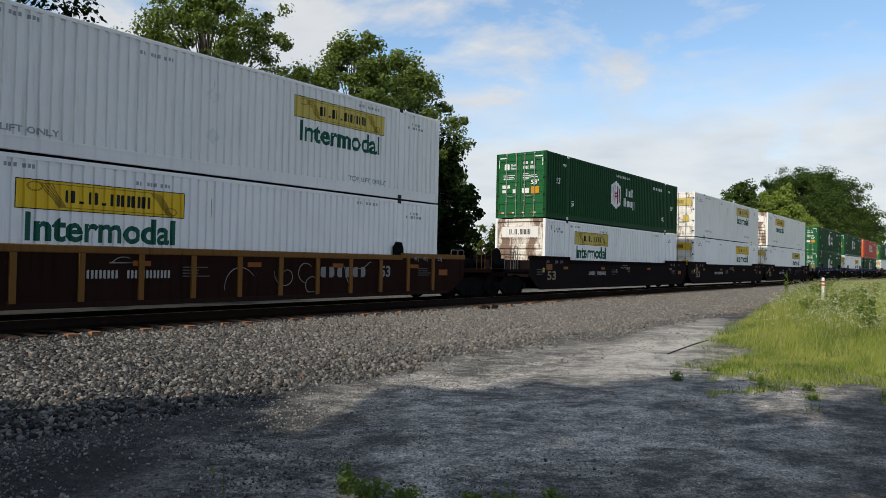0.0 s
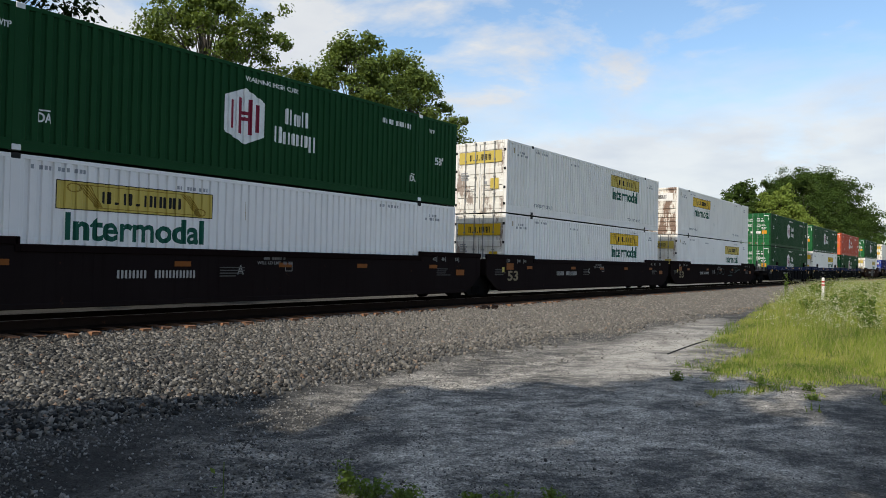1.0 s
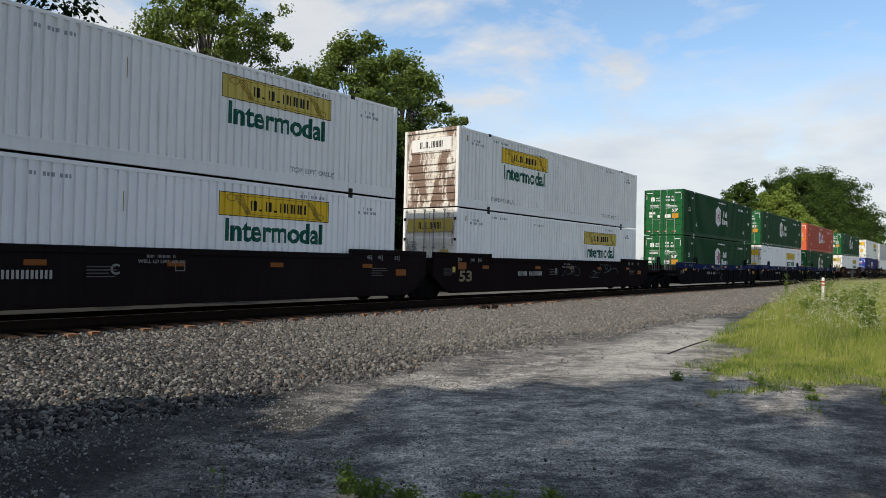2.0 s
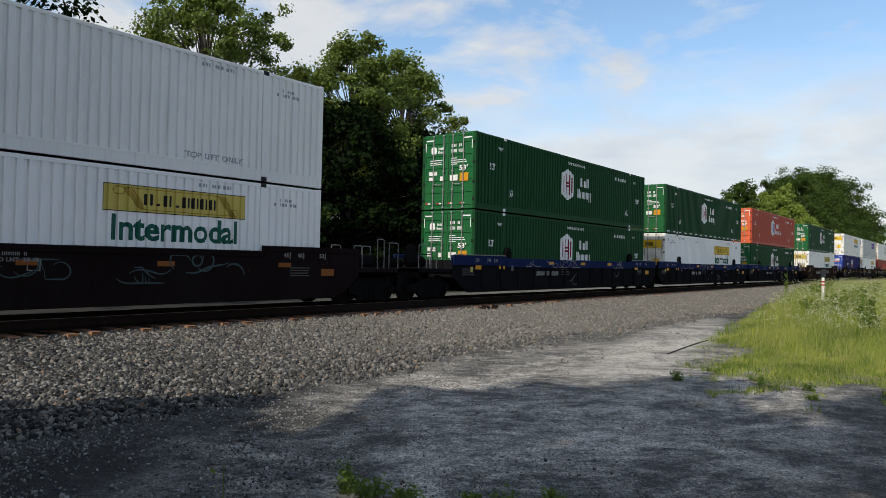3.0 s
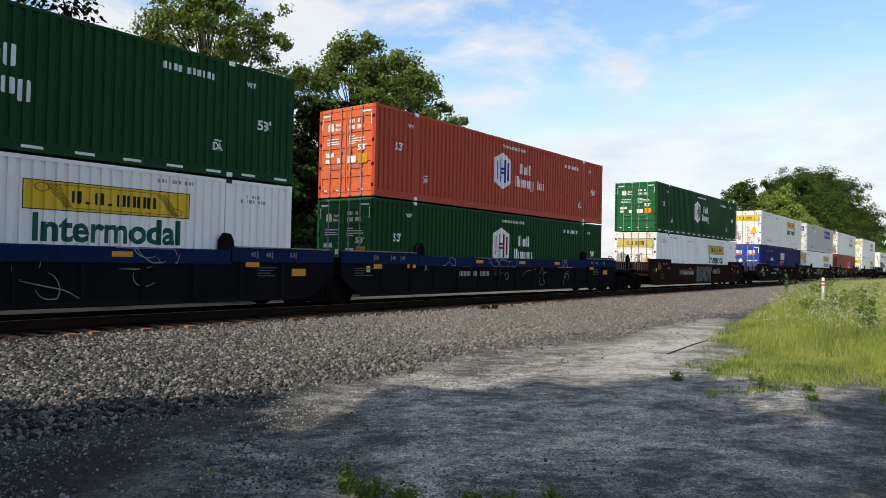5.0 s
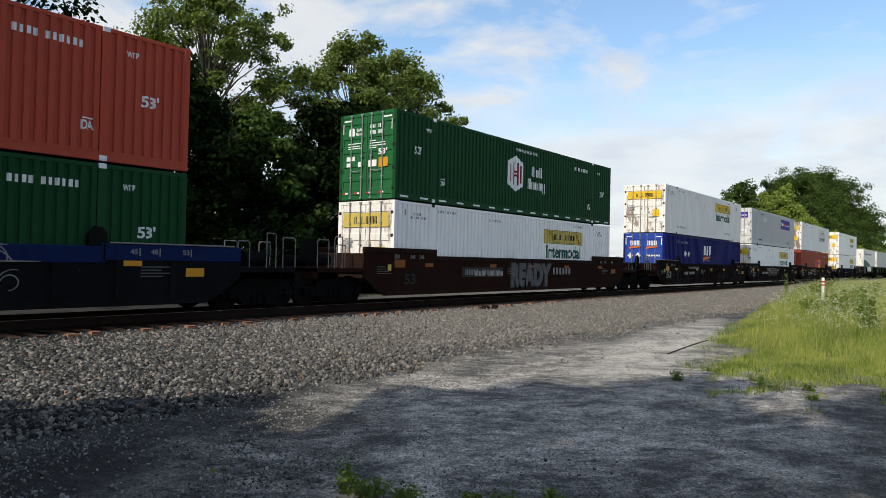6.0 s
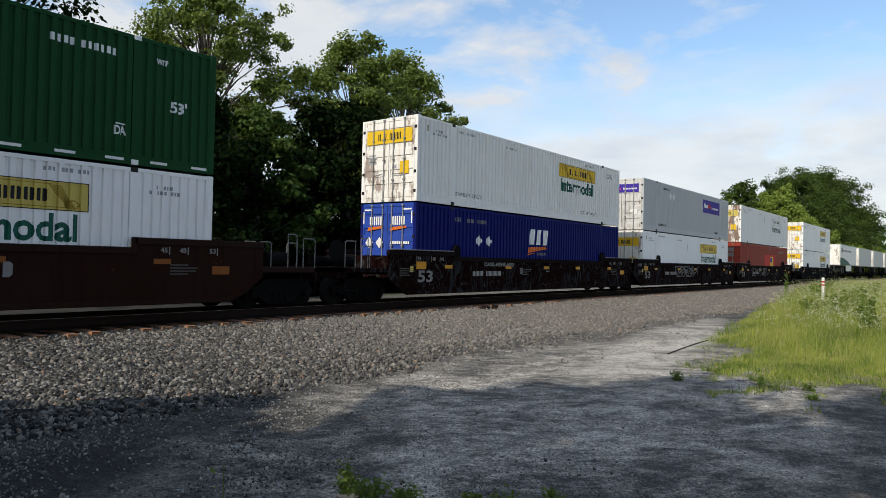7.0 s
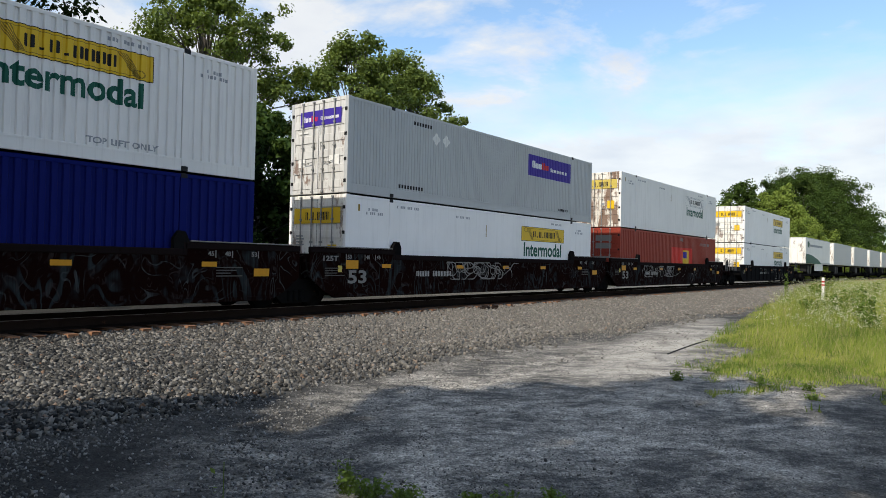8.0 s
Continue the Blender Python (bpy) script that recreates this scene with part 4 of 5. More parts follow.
for i, (u, letter) in enumerate(((88.57, "B"), (108.07, "C"), (127.43, "A"))):
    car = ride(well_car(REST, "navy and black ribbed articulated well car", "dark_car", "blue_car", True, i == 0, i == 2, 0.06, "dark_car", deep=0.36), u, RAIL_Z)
    dress_car(car, False, "", 20 + i, (4, 8, 8)[i], 1.55, tape="bright_reflect", on_chord=True)
    car_paint("spray_paint", strokes(70 + i, 5.9, 8.1, 1.21, 1.53, 11, 0.03) + strokes(80 + i, 11.6, 12.8, 1.21, 1.53, 6, 0.03) + strokes(90 + i, 3.4, 4.1, 1.23, 1.5, 3, 0.03), "dim_pale", car, -1.4538, "pale spray paint along the top chord")
    car_words(letter, 2.3, 2.45, 1.05, 1.25, "dim_pale", car, -1.48)
ride(hub_box(REST, "dark green ribbed container low in the well"), 88.57, LOW)
ride(hub_box(REST, "dark green ribbed container stacked on a green one"), 88.57, HIGH)
ride(white_box(REST, "white ribbed container with a bright yellow sign", 9.48), 108.07, LOW)
ride(hub_box(REST, "dark green ribbed container with dashes of reflective tape", tape=True), 108.07, HIGH)
ride(hub_box(REST, "dark green ribbed container under an orange one"), 127.43, LOW)
ride(hub_box(REST, "faded orange-red ribbed container with a white emblem", "orange", "orange_end", inner="purple", long_word=True), 127.43, HIGH)

car = ride(well_car(REST, "rusty brown smooth-sided well car with pale graffiti", "rust_car", "rust_car", False, True, True, 0.22, guides=False), 150.88, RAIL_Z)
dress_car(car, False, "", 31, 0, 1.6)
car_words("53", 0.4, 0.95, 0.6, 0.95, "black", car)
car_paint("car_mark", [rect(3.5, 0.82, 6.2, 1.18)], "black", car, -1.433, "black panel with a pale mark")
car_paint("car_mark", blocks("#### ######", 3.7, 6.0, 0.9, 1.1), "dim_pale", car, -1.437)
car_words("READY", 6.72, 10.08, 0.36, 1.42, "black", car, -1.4335, 0.13)
car_words("READY", 6.80, 10.00, 0.42, 1.37, "silver_spray", car, -1.4355, 0.065)
car_paint("car_mark", blocks("###", 10.1, 11.8, 0.9, 1.2), "dim_pale", car, -1.434, "white bars of a car mark")
ride(white_box(REST, "white ribbed container with a faded yellow sign", 9.60, "pale_yellow"), 150.88, LOW)
ride(hub_box(REST, "dark green ribbed container with dashes of reflective tape", tape=True), 150.88, HIGH)

for i, (u, letter) in enumerate(((174.70, "B"), (194.12, ""), (213.71, ""))):
    car = ride(well_car(REST, "dark brown articulated well car covered in spray paint", "brown_car", "brown_car", False, i == 0, i == 2, 0.16, "sprayed_brown"), u, RAIL_Z)
    dress_car(car, True, letter, 40 + i, (0, 0, 5)[i], tape="bright_reflect", letter_x=6.4, mark_x=3.1)
    if i == 0:
        car_words("DASK-MEME-M80!", 3.85, 5.93, 1.22, 1.37, "dim_pale", car)
    if i:
        x0, x1 = ((4.8, 8.6), (3.0, 7.6))[i - 1]
        car_paint("spray_paint", strokes(150 + i, x0, x1, 0.75, 1.35, 34, 0.04), "dim_pale", car, -1.4345, "dense pale spray-paint tag")
    if i == 1:
        car_words("125T", -0.97, -0.39, 1.32, 1.47, "dim_pale", car)


def blue_box():
    box = container(REST, "deep blue ribbed container with a white mark", "blue", "blue_end", 0.225, 0.042, 0.2)
    p, d = 0.225, 0.042
    for x in (3.68, 4.33):
        side_paint("placard", lambda: flat([[(x - 0.22, 1.74), (x, 1.53), (x + 0.22, 1.74), (x, 1.95)]]), "sticker", box, p, d, x, "white diamond placard")
    def mark():
        return flat([[(x, 1.72), (x + 0.36, 1.72), (x + 0.46, 2.36), (x + 0.10, 2.36)] for x in (7.32, 7.86, 8.40)])
    side_paint("mark", mark, "pale", box, p, d, "y", "white shapes of a mark")
    side_paint("swoosh", lambda: flat([[(7.2, 1.36), (8.8, 1.56), (8.7, 1.66), (7.25, 1.60)], [(7.2, 1.26), (7.9, 1.38), (7.2, 1.33)]]), "logo_orange", box, p, d, "s", "orange stripe")
    side_paint("small_print", lambda: flat(blocks("######", 7.95, 8.75, 1.28, 1.4) + blocks("###", 2.2, 2.5, 2.38, 2.54) + blocks("#### ######", 2.9, 4.2, 2.38, 2.52)), "dim_pale", box, p, d, "p")
    for o in (-0.85, 0.22):
        end_paint("door_mark", blocks("###", o, o + 0.6, 2.15, 2.45), "pale", box, -0.004, "white bars of a mark")
        end_paint("swoosh", [[(o - 0.1, 1.95), (o + 0.65, 2.05), (o + 0.65, 2.12), (o - 0.05, 2.08)]], "logo_orange", box, -0.004)
    end_paint("placard", [[(x - 0.18, 1.55), (x, 1.35), (x + 0.18, 1.55), (x, 1.75)] for x in (-0.85, -0.35)], "sticker", box, -0.004, "white diamond placards")
    end_paint("door_print", [rect(0.15 + 0.1 * i, 1.5, 0.22 + 0.1 * i, 1.6) for i in range(9)] + [rect(-1.1, 2.66, -0.7, 2.71), rect(0.7, 2.66, 1.1, 2.71), rect(1.08, 2.2, 1.13, 2.62), rect(-1.15, 2.2, -1.1, 2.62)], "pale", box, -0.004)
    return box


def grey_box():
    p, d = 0.14, 0.018
    box = container(REST, "light grey finely ribbed container with a purple sign", "grey", "grey_end", p, d, 0.28)
    side_paint("sign", lambda: flat([rect(10.3, 1.66, 14.0, 2.54)]), "purple", box, p, d, "f", "purple sign")
    side_paint("mark", lambda: flat(blocks("#hh", 10.6, 11.4, 2.0, 2.3) + blocks("#hhhhhhhh", 12.1, 13.7, 1.98, 2.16), 0.003), "pale", box, p, d, "m", "white bars of a mark")
    side_paint("mark", lambda: flat(blocks("#h", 11.4, 12.0, 2.0, 2.3), 0.003), "logo_red", box, p, d, "m2", "red bars of a mark")
    side_paint("small_print", lambda: flat([rect(3.0 + 0.14 * i, 2.5, 3.09 + 0.14 * i, 2.62) for i in range(7)] + [rect(2.3 + 0.14 * i, 0.34, 2.39 + 0.14 * i, 0.46) for i in range(9)] + [rect(12.9 + 0.12 * i, 0.34, 12.98 + 0.12 * i, 0.44) for i in range(8)]), "ink", box, p, d, "p", "rows of small dark print")
    for x in (4.2, 4.75):
        vent(box, x, 2.2, p, d)
    end_paint("door_sign", [rect(-0.85, 2.1, 1.0, 2.58)], "purple", box, -0.004, "purple door sign")
    end_paint("door_mark", blocks("#hh", -0.75, -0.35, 2.25, 2.43) + blocks("#hhhhhhhh", 0.08, 0.9, 2.26, 2.38), "pale", box, -0.007)
    end_paint("door_mark", blocks("#h", -0.35, -0.05, 2.25, 2.43), "logo_red", box, -0.007)
    end_paint("door_print", [rect(0.5, 0.85, 0.95, 1.15), rect(-0.9, 1.9, -0.5, 1.95), rect(-0.9, 0.85, -0.6, 1.1)], "sticker", box, -0.004)
    return box


ride(blue_box(), 174.70, LOW)
ride(white_box(REST, "greyish white ribbed container with a bright yellow sign", 9.72, "yellow", "old_white", 0.30, lift_only=True, top=2.50), 174.70, HIGH)
ride(white_box(REST, "white smooth-panelled container with a yellow sign", 9.85, "yellow", "white", 0.2, 1.22, 0.006, top=2.46), 194.12, LOW)
ride(grey_box(), 194.12, HIGH)
b = container(REST, "brick red container with a bright red patch", "red", "red", 0.225, 0.03, 0.16)
side_paint("patch", lambda: flat([rect(7.6, 0.9, 11.3, 2.1)]), "logo_red", b, 0.225, 0.03, "r", "bright red repainted patch")
side_paint("sticker", lambda: flat([rect(9.5, 0.95, 10.6, 1.95)], 0.003), "yellow", b, 0.225, 0.03, "r2", "yellow and blue sticker")
side_paint("sticker", lambda: flat([rect(9.6, 1.45, 10.3, 1.85)], 0.005), "purple", b, 0.225, 0.03, "r3")
side_paint("small_print", lambda: flat(blocks("#########", 12.8, 14.8, 2.3, 2.5) + blocks("###", 9.0, 9.6, 2.5, 2.7)), "dim_pale", b, 0.225, 0.03, "r4")
end_paint("door_print", [rect(-0.1, 2.2, 0.8, 2.5), rect(-0.1, 1.8, 0.8, 2.1), rect(-0.2, 1.3, 0.7, 1.4)], "dim_pale", b, -0.004)
ride(b, 213.71, LOW)
ride(white_box(REST, "stained white smooth container with a worn sign", 9.9, "yellow", "old_white", 0.2, 1.22, 0.006, ground=False, top=2.46, end="rusty_end"), 213.71, HIGH)

car = ride(well_car(REST, "dark ribbed well car with pale graffiti", "dark_car", "brown_car", True, True, True, 0.06), 237.35, RAIL_Z)
dress_car(car, False, "", 60, 14)
ride(white_box(REST, "clean white smooth container with a yellow sign", 9.7, "yellow", "white", 0.2, 1.22, 0.006), 237.35, LOW)
ride(white_box(REST, "clean white smooth container with a small yellow sign", 9.5, "yellow", "white", 0.2, 1.22, 0.006), 237.35, HIGH)
for i in range(7):
    u = 261.5 + i * 17.6
    ride(flat_car(REST), u, RAIL_Z)
    # grey paint on the later trailers stands in for their shaded sides
    ride(trailer(REST, ("white road trailer with a dark green swoosh", "road trailer with white doors, sides greyed for shade", "road trailer with plain sides, greyed for shade")[min(i, 2)], ("old_white", "grey", "grey")[min(i, 2)], i == 0), u, RAIL_Z + 0.80)

# ---------------- ground ----------------
def ground_height(x, y):
    """Flat yard, a low ballast shoulder up to the track, level behind it."""
    def s(a, b, t):
        t = min(max((t - a) / (b - a), 0), 1)
        return t * t * (3 - 2 * t)
    h = ROAD_Z + 0.16 * s(9.6, 14.0, y)
    h += 0.07 * s(14.2, 14.8, y) * (1 - s(17.3, 18.2, y))
    h += 0.04 * (1 - s(17.0, 24, y)) * s(17, 17.6, y)
    near = 1 - s(60, 130, math.hypot(x, y))
    if near > 0 and y < 14.3:
        h += near * (0.035 * noise.noise((x * 0.35, y * 0.55, 0)) + 0.012 * noise.noise((x * 1.7, y * 1.9, 3)))
    if y < 8.0:        # the weedy bank rises a little
        h += 0.25 * s(20, 45, x) * (1 - s(5.5, 8.5, y - 0.03 * x))
    return h


def ground_material():
    k = Nodes("gravel yard and ballast", 0.9, 0, 0.25)
    at = k.coord()
    sep = k.n("SeparateXYZ")
    k.l(at, sep.inputs[0])
    patch = k.noise(0.55, 7, 0.66, at, 0.6)
    turn = k.n("Mapping")
    turn.inputs["Rotation"].default_value = (0, 0, radians(22))
    k.l(k.coord(), turn.inputs[0])
    long = k.n("Mapping")
    long.inputs["Scale"].default_value = (0.75, 1.0, 1)
    k.l(turn.outputs[0], long.inputs[0])
    streak = k.noise(0.8, 9, 0.72, long.outputs[0], 0.7)
    across = k.n("Mapping")
    across.inputs["Rotation"].default_value = (0, 0, radians(45))
    k.l(k.coord(), across.inputs[0])
    squeeze = k.n("Mapping")
    squeeze.inputs["Scale"].default_value = (0.75, 1.2, 1)
    k.l(across.outputs[0], squeeze.inputs[0])
    mottle = k.noise(4.0, 7, 0.72, squeeze.outputs[0], 0.4)
    grit = k.noise(26, 4, 0.7, at)
    vo = k.n("TexVoronoi", Scale=24.0)
    k.l(at, vo.inputs["Vector"])
    peb = k.n("TexVoronoi", Scale=48.0)
    k.l(at, peb.inputs["Vector"])
    stone = k.ramp(vo.outputs["Color"], [(0.1, (0.030, 0.029, 0.027)), (0.5, (0.125, 0.117, 0.104)), (0.95, (0.28, 0.258, 0.222))])
    bed = k.n("MapRange")                 # nearer by, the shade in the gaps between stones is coloured in
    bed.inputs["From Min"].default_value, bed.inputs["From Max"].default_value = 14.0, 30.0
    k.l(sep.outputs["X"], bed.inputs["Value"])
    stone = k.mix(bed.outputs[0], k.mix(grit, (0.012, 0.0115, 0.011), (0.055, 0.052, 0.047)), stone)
    # paler dust mid-yard; the trees' shade is also put into the gravel round it
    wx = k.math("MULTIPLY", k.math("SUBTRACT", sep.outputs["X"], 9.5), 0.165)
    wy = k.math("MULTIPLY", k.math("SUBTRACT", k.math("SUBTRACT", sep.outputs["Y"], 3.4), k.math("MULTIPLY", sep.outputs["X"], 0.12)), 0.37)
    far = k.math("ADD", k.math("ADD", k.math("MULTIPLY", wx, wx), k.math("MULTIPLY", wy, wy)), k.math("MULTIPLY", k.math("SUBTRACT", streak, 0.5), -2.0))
    pale_floor = k.n("MapRange")
    pale_floor.inputs["From Min"].default_value, pale_floor.inputs["From Max"].default_value = 3.0, 9.0
    pale_floor.inputs["To Min"].default_value, pale_floor.inputs["To Max"].default_value = 0.0, 0.36
    k.l(sep.outputs["X"], pale_floor.inputs["Value"])
    pale_mid = k.n("MapRange")
    pale_mid.inputs["From Min"].default_value, pale_mid.inputs["From Max"].default_value = 1.9, 0.45
    pale_mid.inputs["To Max"].default_value = 1.0
    k.l(far, pale_mid.inputs["Value"]); k.l(pale_floor.outputs[0], pale_mid.inputs["To Min"])
    coarse = k.mix(pale_mid.outputs[0], (0.019, 0.0186, 0.0175), (0.095, 0.091, 0.083))
    fine = k.mix(pale_mid.outputs[0], (0.046, 0.0445, 0.0415), (0.42, 0.385, 0.330))
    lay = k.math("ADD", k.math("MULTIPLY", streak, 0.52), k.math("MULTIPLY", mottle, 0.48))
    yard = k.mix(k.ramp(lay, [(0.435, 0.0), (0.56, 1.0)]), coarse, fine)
    yard = k.mix(k.math("MULTIPLY", k.ramp(lay, [(0.555, 0.0), (0.63, 1.0)]), k.math("ADD", k.math("MULTIPLY", pale_mid.outputs[0], 0.8), 0.12)), yard, (0.52, 0.48, 0.42))
    yard = k.mix(1.0, yard, k.ramp(peb.outputs["Color"], [(0.15, 0.58), (0.5, 1.0), (0.9, 1.6)]), "MULTIPLY")
    yard = k.mix(k.math("MULTIPLY", k.ramp(grit, [(0.40, 1.0), (0.52, 0.0)]), 0.45), yard, (0.026, 0.025, 0.023))
    wob = k.math("ADD", sep.outputs["Y"], k.math("MULTIPLY", patch, 2.2))
    toe = k.n("MapRange")
    toe.inputs["From Min"].default_value, toe.inputs["From Max"].default_value = 9.2, 11.6
    k.l(wob, toe.inputs["Value"])
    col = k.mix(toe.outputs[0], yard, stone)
    # pale worn dust along the way towards the weeds
    dx = k.math("SUBTRACT", sep.outputs["X"], 18.0)
    dy = k.math("SUBTRACT", k.math("SUBTRACT", sep.outputs["Y"], k.math("MULTIPLY", dx, 0.16)), 6.3)
    d2 = k.math("ADD", k.math("POWER", k.math("MULTIPLY", k.math("ABSOLUTE", dx), 0.11), 2.0), k.math("POWER", k.math("MULTIPLY", k.math("ABSOLUTE", dy), 0.75), 2.0))
    dust = k.math("MULTIPLY", k.ramp(d2, [(0.15, 1.0), (0.95, 0.0)]), k.ramp(streak, [(0.34, 0.2), (0.58, 1.0)]))
    col = k.mix(k.math("MULTIPLY", dust, 0.85), col, (0.49, 0.455, 0.395))
    # rusty sand along the edge of the weeds
    sx = k.math("MULTIPLY", k.math("SUBTRACT", sep.outputs["X"], 36.5), 0.15)
    sy = k.math("MULTIPLY", k.math("ADD", k.math("SUBTRACT", sep.outputs["Y"], 8.75), k.math("MULTIPLY", sx, 0.35)), 2.2)
    sand = k.math("ADD", k.math("ADD", k.math("MULTIPLY", sx, sx), k.math("MULTIPLY", sy, sy)), k.math("MULTIPLY", k.math("SUBTRACT", mottle, 0.5), 1.6))
    col = k.mix(k.math("MULTIPLY", k.ramp(sand, [(0.3, 1.0), (1.0, 0.0)]), 0.7), col, (0.47, 0.30, 0.15))
    # oily ballast, blackened further to hold the shade under the train
    oil_and_shade = k.math("ABSOLUTE", k.math("SUBTRACT", sep.outputs["Y"], TRACK_Y))
    col = k.mix(k.ramp(k.math("MULTIPLY", k.math("ADD", oil_and_shade, k.math("MULTIPLY", patch, 0.2)), 0.68), [(0.93, 1.0), (1.0, 0.0)]), col, (0.010, 0.009, 0.008))
    behind = k.n("MapRange")
    behind.inputs["From Min"].default_value, behind.inputs["From Max"].default_value = 22.5, 25.0
    k.l(k.math("ADD", sep.outputs["Y"], patch), behind.inputs["Value"])
    col = k.mix(behind.outputs[0], col, k.mix(k.noise(1.4, 5, 0.6, at), (0.018, 0.022, 0.010), (0.05, 0.06, 0.02)))
    # soil and old straw under the weeds
    mead = k.math("SUBTRACT", k.math("ADD", k.math("MULTIPLY", sep.outputs["X"], 0.155), k.math("MULTIPLY", patch, 1.6)), k.math("SUBTRACT", sep.outputs["Y"], 0.6))
    start = k.math("ADD", k.math("SUBTRACT", sep.outputs["X"], 14.2), k.math("MULTIPLY", streak, 2.0))
    soil = k.mix(k.noise(5, 5, 0.7, at), (0.11, 0.11, 0.035), (0.23, 0.215, 0.09))
    col = k.mix(k.math("MULTIPLY", k.ramp(mead, [(0.0, 0.0), (0.7, 1.0)]), k.ramp(start, [(0.0, 0.0), (1.0, 1.0)])), col, soil)
    k.color(col)
    k.bump(k.math("ADD", k.math("MULTIPLY", peb.outputs["Distance"], -0.8), k.math("ADD", k.math("MULTIPLY", grit, 0.6), k.math("MULTIPLY", patch, 0.5))), 0.65, 0.035)
    return k.m


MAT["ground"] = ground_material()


def axis_steps(spans):
    out = [spans[0][0]]
    for a, b, d in spans:
        n = max(1, round((b - a) / d))
        out += [a + (b - a) * (i + 1) / n for i in range(n)]
    return out


def build_ground():
    xs = axis_steps([(-3000, -300, 700), (-300, -40, 60), (-40, 0, 4), (0, 34, 0.22), (34, 80, 1.0), (80, 300, 10), (300, 3600, 500)])
    ys = axis_steps([(-3000, -200, 700), (-200, -20, 45), (-20, 0, 2), (0, 15.2, 0.2), (15.2, 26, 0.6), (26, 90, 8), (90, 3000, 600)])
    n = len(ys)
    f = Form()
    f.v = [(x, y, ground_height(x, y)) for x in xs for y in ys]
    f.f = [(i * n + j, (i + 1) * n + j, (i + 1) * n + j + 1, i * n + j + 1) for i in range(len(xs) - 1) for j in range(n - 1)]
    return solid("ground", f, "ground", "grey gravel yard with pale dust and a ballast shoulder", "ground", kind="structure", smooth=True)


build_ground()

# ---------------- track ----------------
k = Nodes("weathered tie wood", 0.85)
grain = k.noise(3, 6, 0.7, k.coord((14, 0.7, 5)))
k.color(k.mix(k.math("MULTIPLY", k.n("ObjectInfo").outputs["Random"], 0.6), k.mix(grain, (0.04, 0.022, 0.014), (0.28, 0.14, 0.075)), (0.36, 0.17, 0.08)))
k.bump(grain, 0.6, 0.02)
MAT["tie"] = k.m
MAT["rail"] = painted("rusty rail steel", (0.016, 0.009, 0.006), 0.8, 0.4, 0.6, (0.01, 0.007, 0.005), spec=0.05)
MAT["rail_head"] = plain("polished rail head", (0.42, 0.41, 0.40), 0.28, 1.0)
track = thing("railway_track", "railway track with worn brown wooden ties", "railway track")
track["kind"] = "structure"
track.location = (0, TRACK_Y, 0)
for y in (-0.7525, 0.7525):
    o = [(-0.17, -0.235), (0.17, -0.235), (0.17, -0.215), (0.075, -0.205), (0.012, -0.18), (0.01, -0.05), (0.036, -0.04), (0.036, -0.004), (-0.036, -0.004), (-0.036, -0.04), (-0.01, -0.05), (-0.012, -0.18), (-0.075, -0.205), (-0.17, -0.215)]
    rail = part("rail", Form().prism([(y + p, RAIL_Z + q) for p, q in o], "x", -30, 420), "rail", track, "rusty steel rail")
    part("running_surface", Form().box(-30, 420, y - 0.033, y + 0.033, RAIL_Z - 0.004, RAIL_Z, 0.001), "rail_head", rail, "polished rail head")

# ---------------- foliage ----------------
def leaf_mesh(name, centres, normals, size, material, seed, aspect=1.5):
    """Small pointed leaves: four-sided blades with a fold, turned at random round their normals."""
    r = np.random.default_rng(seed)
    n = len(centres)
    a = r.normal(size=(n, 3))
    nn = normals + 0.5 * a
    nn /= np.linalg.norm(nn, axis=1)[:, None]
    u = np.cross(nn, r.normal(size=(n, 3)))
    u /= np.linalg.norm(u, axis=1)[:, None] + 1e-9
    v = np.cross(nn, u)
    s = size * r.uniform(0.6, 1.35, n)[:, None]
    pts = np.stack([centres - u * s * aspect * 0.5, centres + v * s * 0.5 + nn * s * 0.12, centres + u * s * aspect * 0.5, centres - v * s * 0.5 + nn * s * 0.12], 1).reshape(-1, 3)
    return quads(name, pts, n, material)


def quads(name, pts, n, material):
    me = bpy.data.meshes.new(name)
    me.vertices.add(4 * n)
    me.vertices.foreach_set("co", pts.astype(np.float32).ravel())
    me.loops.add(4 * n)
    me.loops.foreach_set("vertex_index", np.arange(4 * n, dtype=np.int32))
    me.polygons.add(n)
    me.polygons.foreach_set("loop_start", np.arange(0, 4 * n, 4, dtype=np.int32))
    me.update(calc_edges=True)
    me.materials.append(material)
    return me


k = Nodes("bark", 0.9)
bk = k.noise(5, 6, 0.7, k.coord((3, 3, 0.6)))
k.color(k.mix(bk, (0.028, 0.023, 0.018), (0.11, 0.095, 0.075)))
k.bump(bk, 0.7, 0.03)
MAT["bark"] = k.m
# the wood's deep shade is put into this first leaf colour
MAT["leaf_shaded"] = leafy("green leaves darkened for shade", (0.004, 0.008, 0.003), (0.014, 0.028, 0.008), 0.02)
MAT["leaf_mid"] = leafy("green leaves", (0.018, 0.040, 0.009), (0.080, 0.130, 0.028), 0.15)
MAT["leaf_far"] = leafy("sunlit green leaves", (0.022, 0.046, 0.010), (0.085, 0.130, 0.030), 0.1)
MAT["leaf_pale"] = leafy("grey-green leaves", (0.016, 0.034, 0.007), (0.20, 0.265, 0.062), 0.2)
MAT["leaf_bright"] = leafy("yellow-green leaves", (0.075, 0.125, 0.020), (0.27, 0.34, 0.070), 0.2)


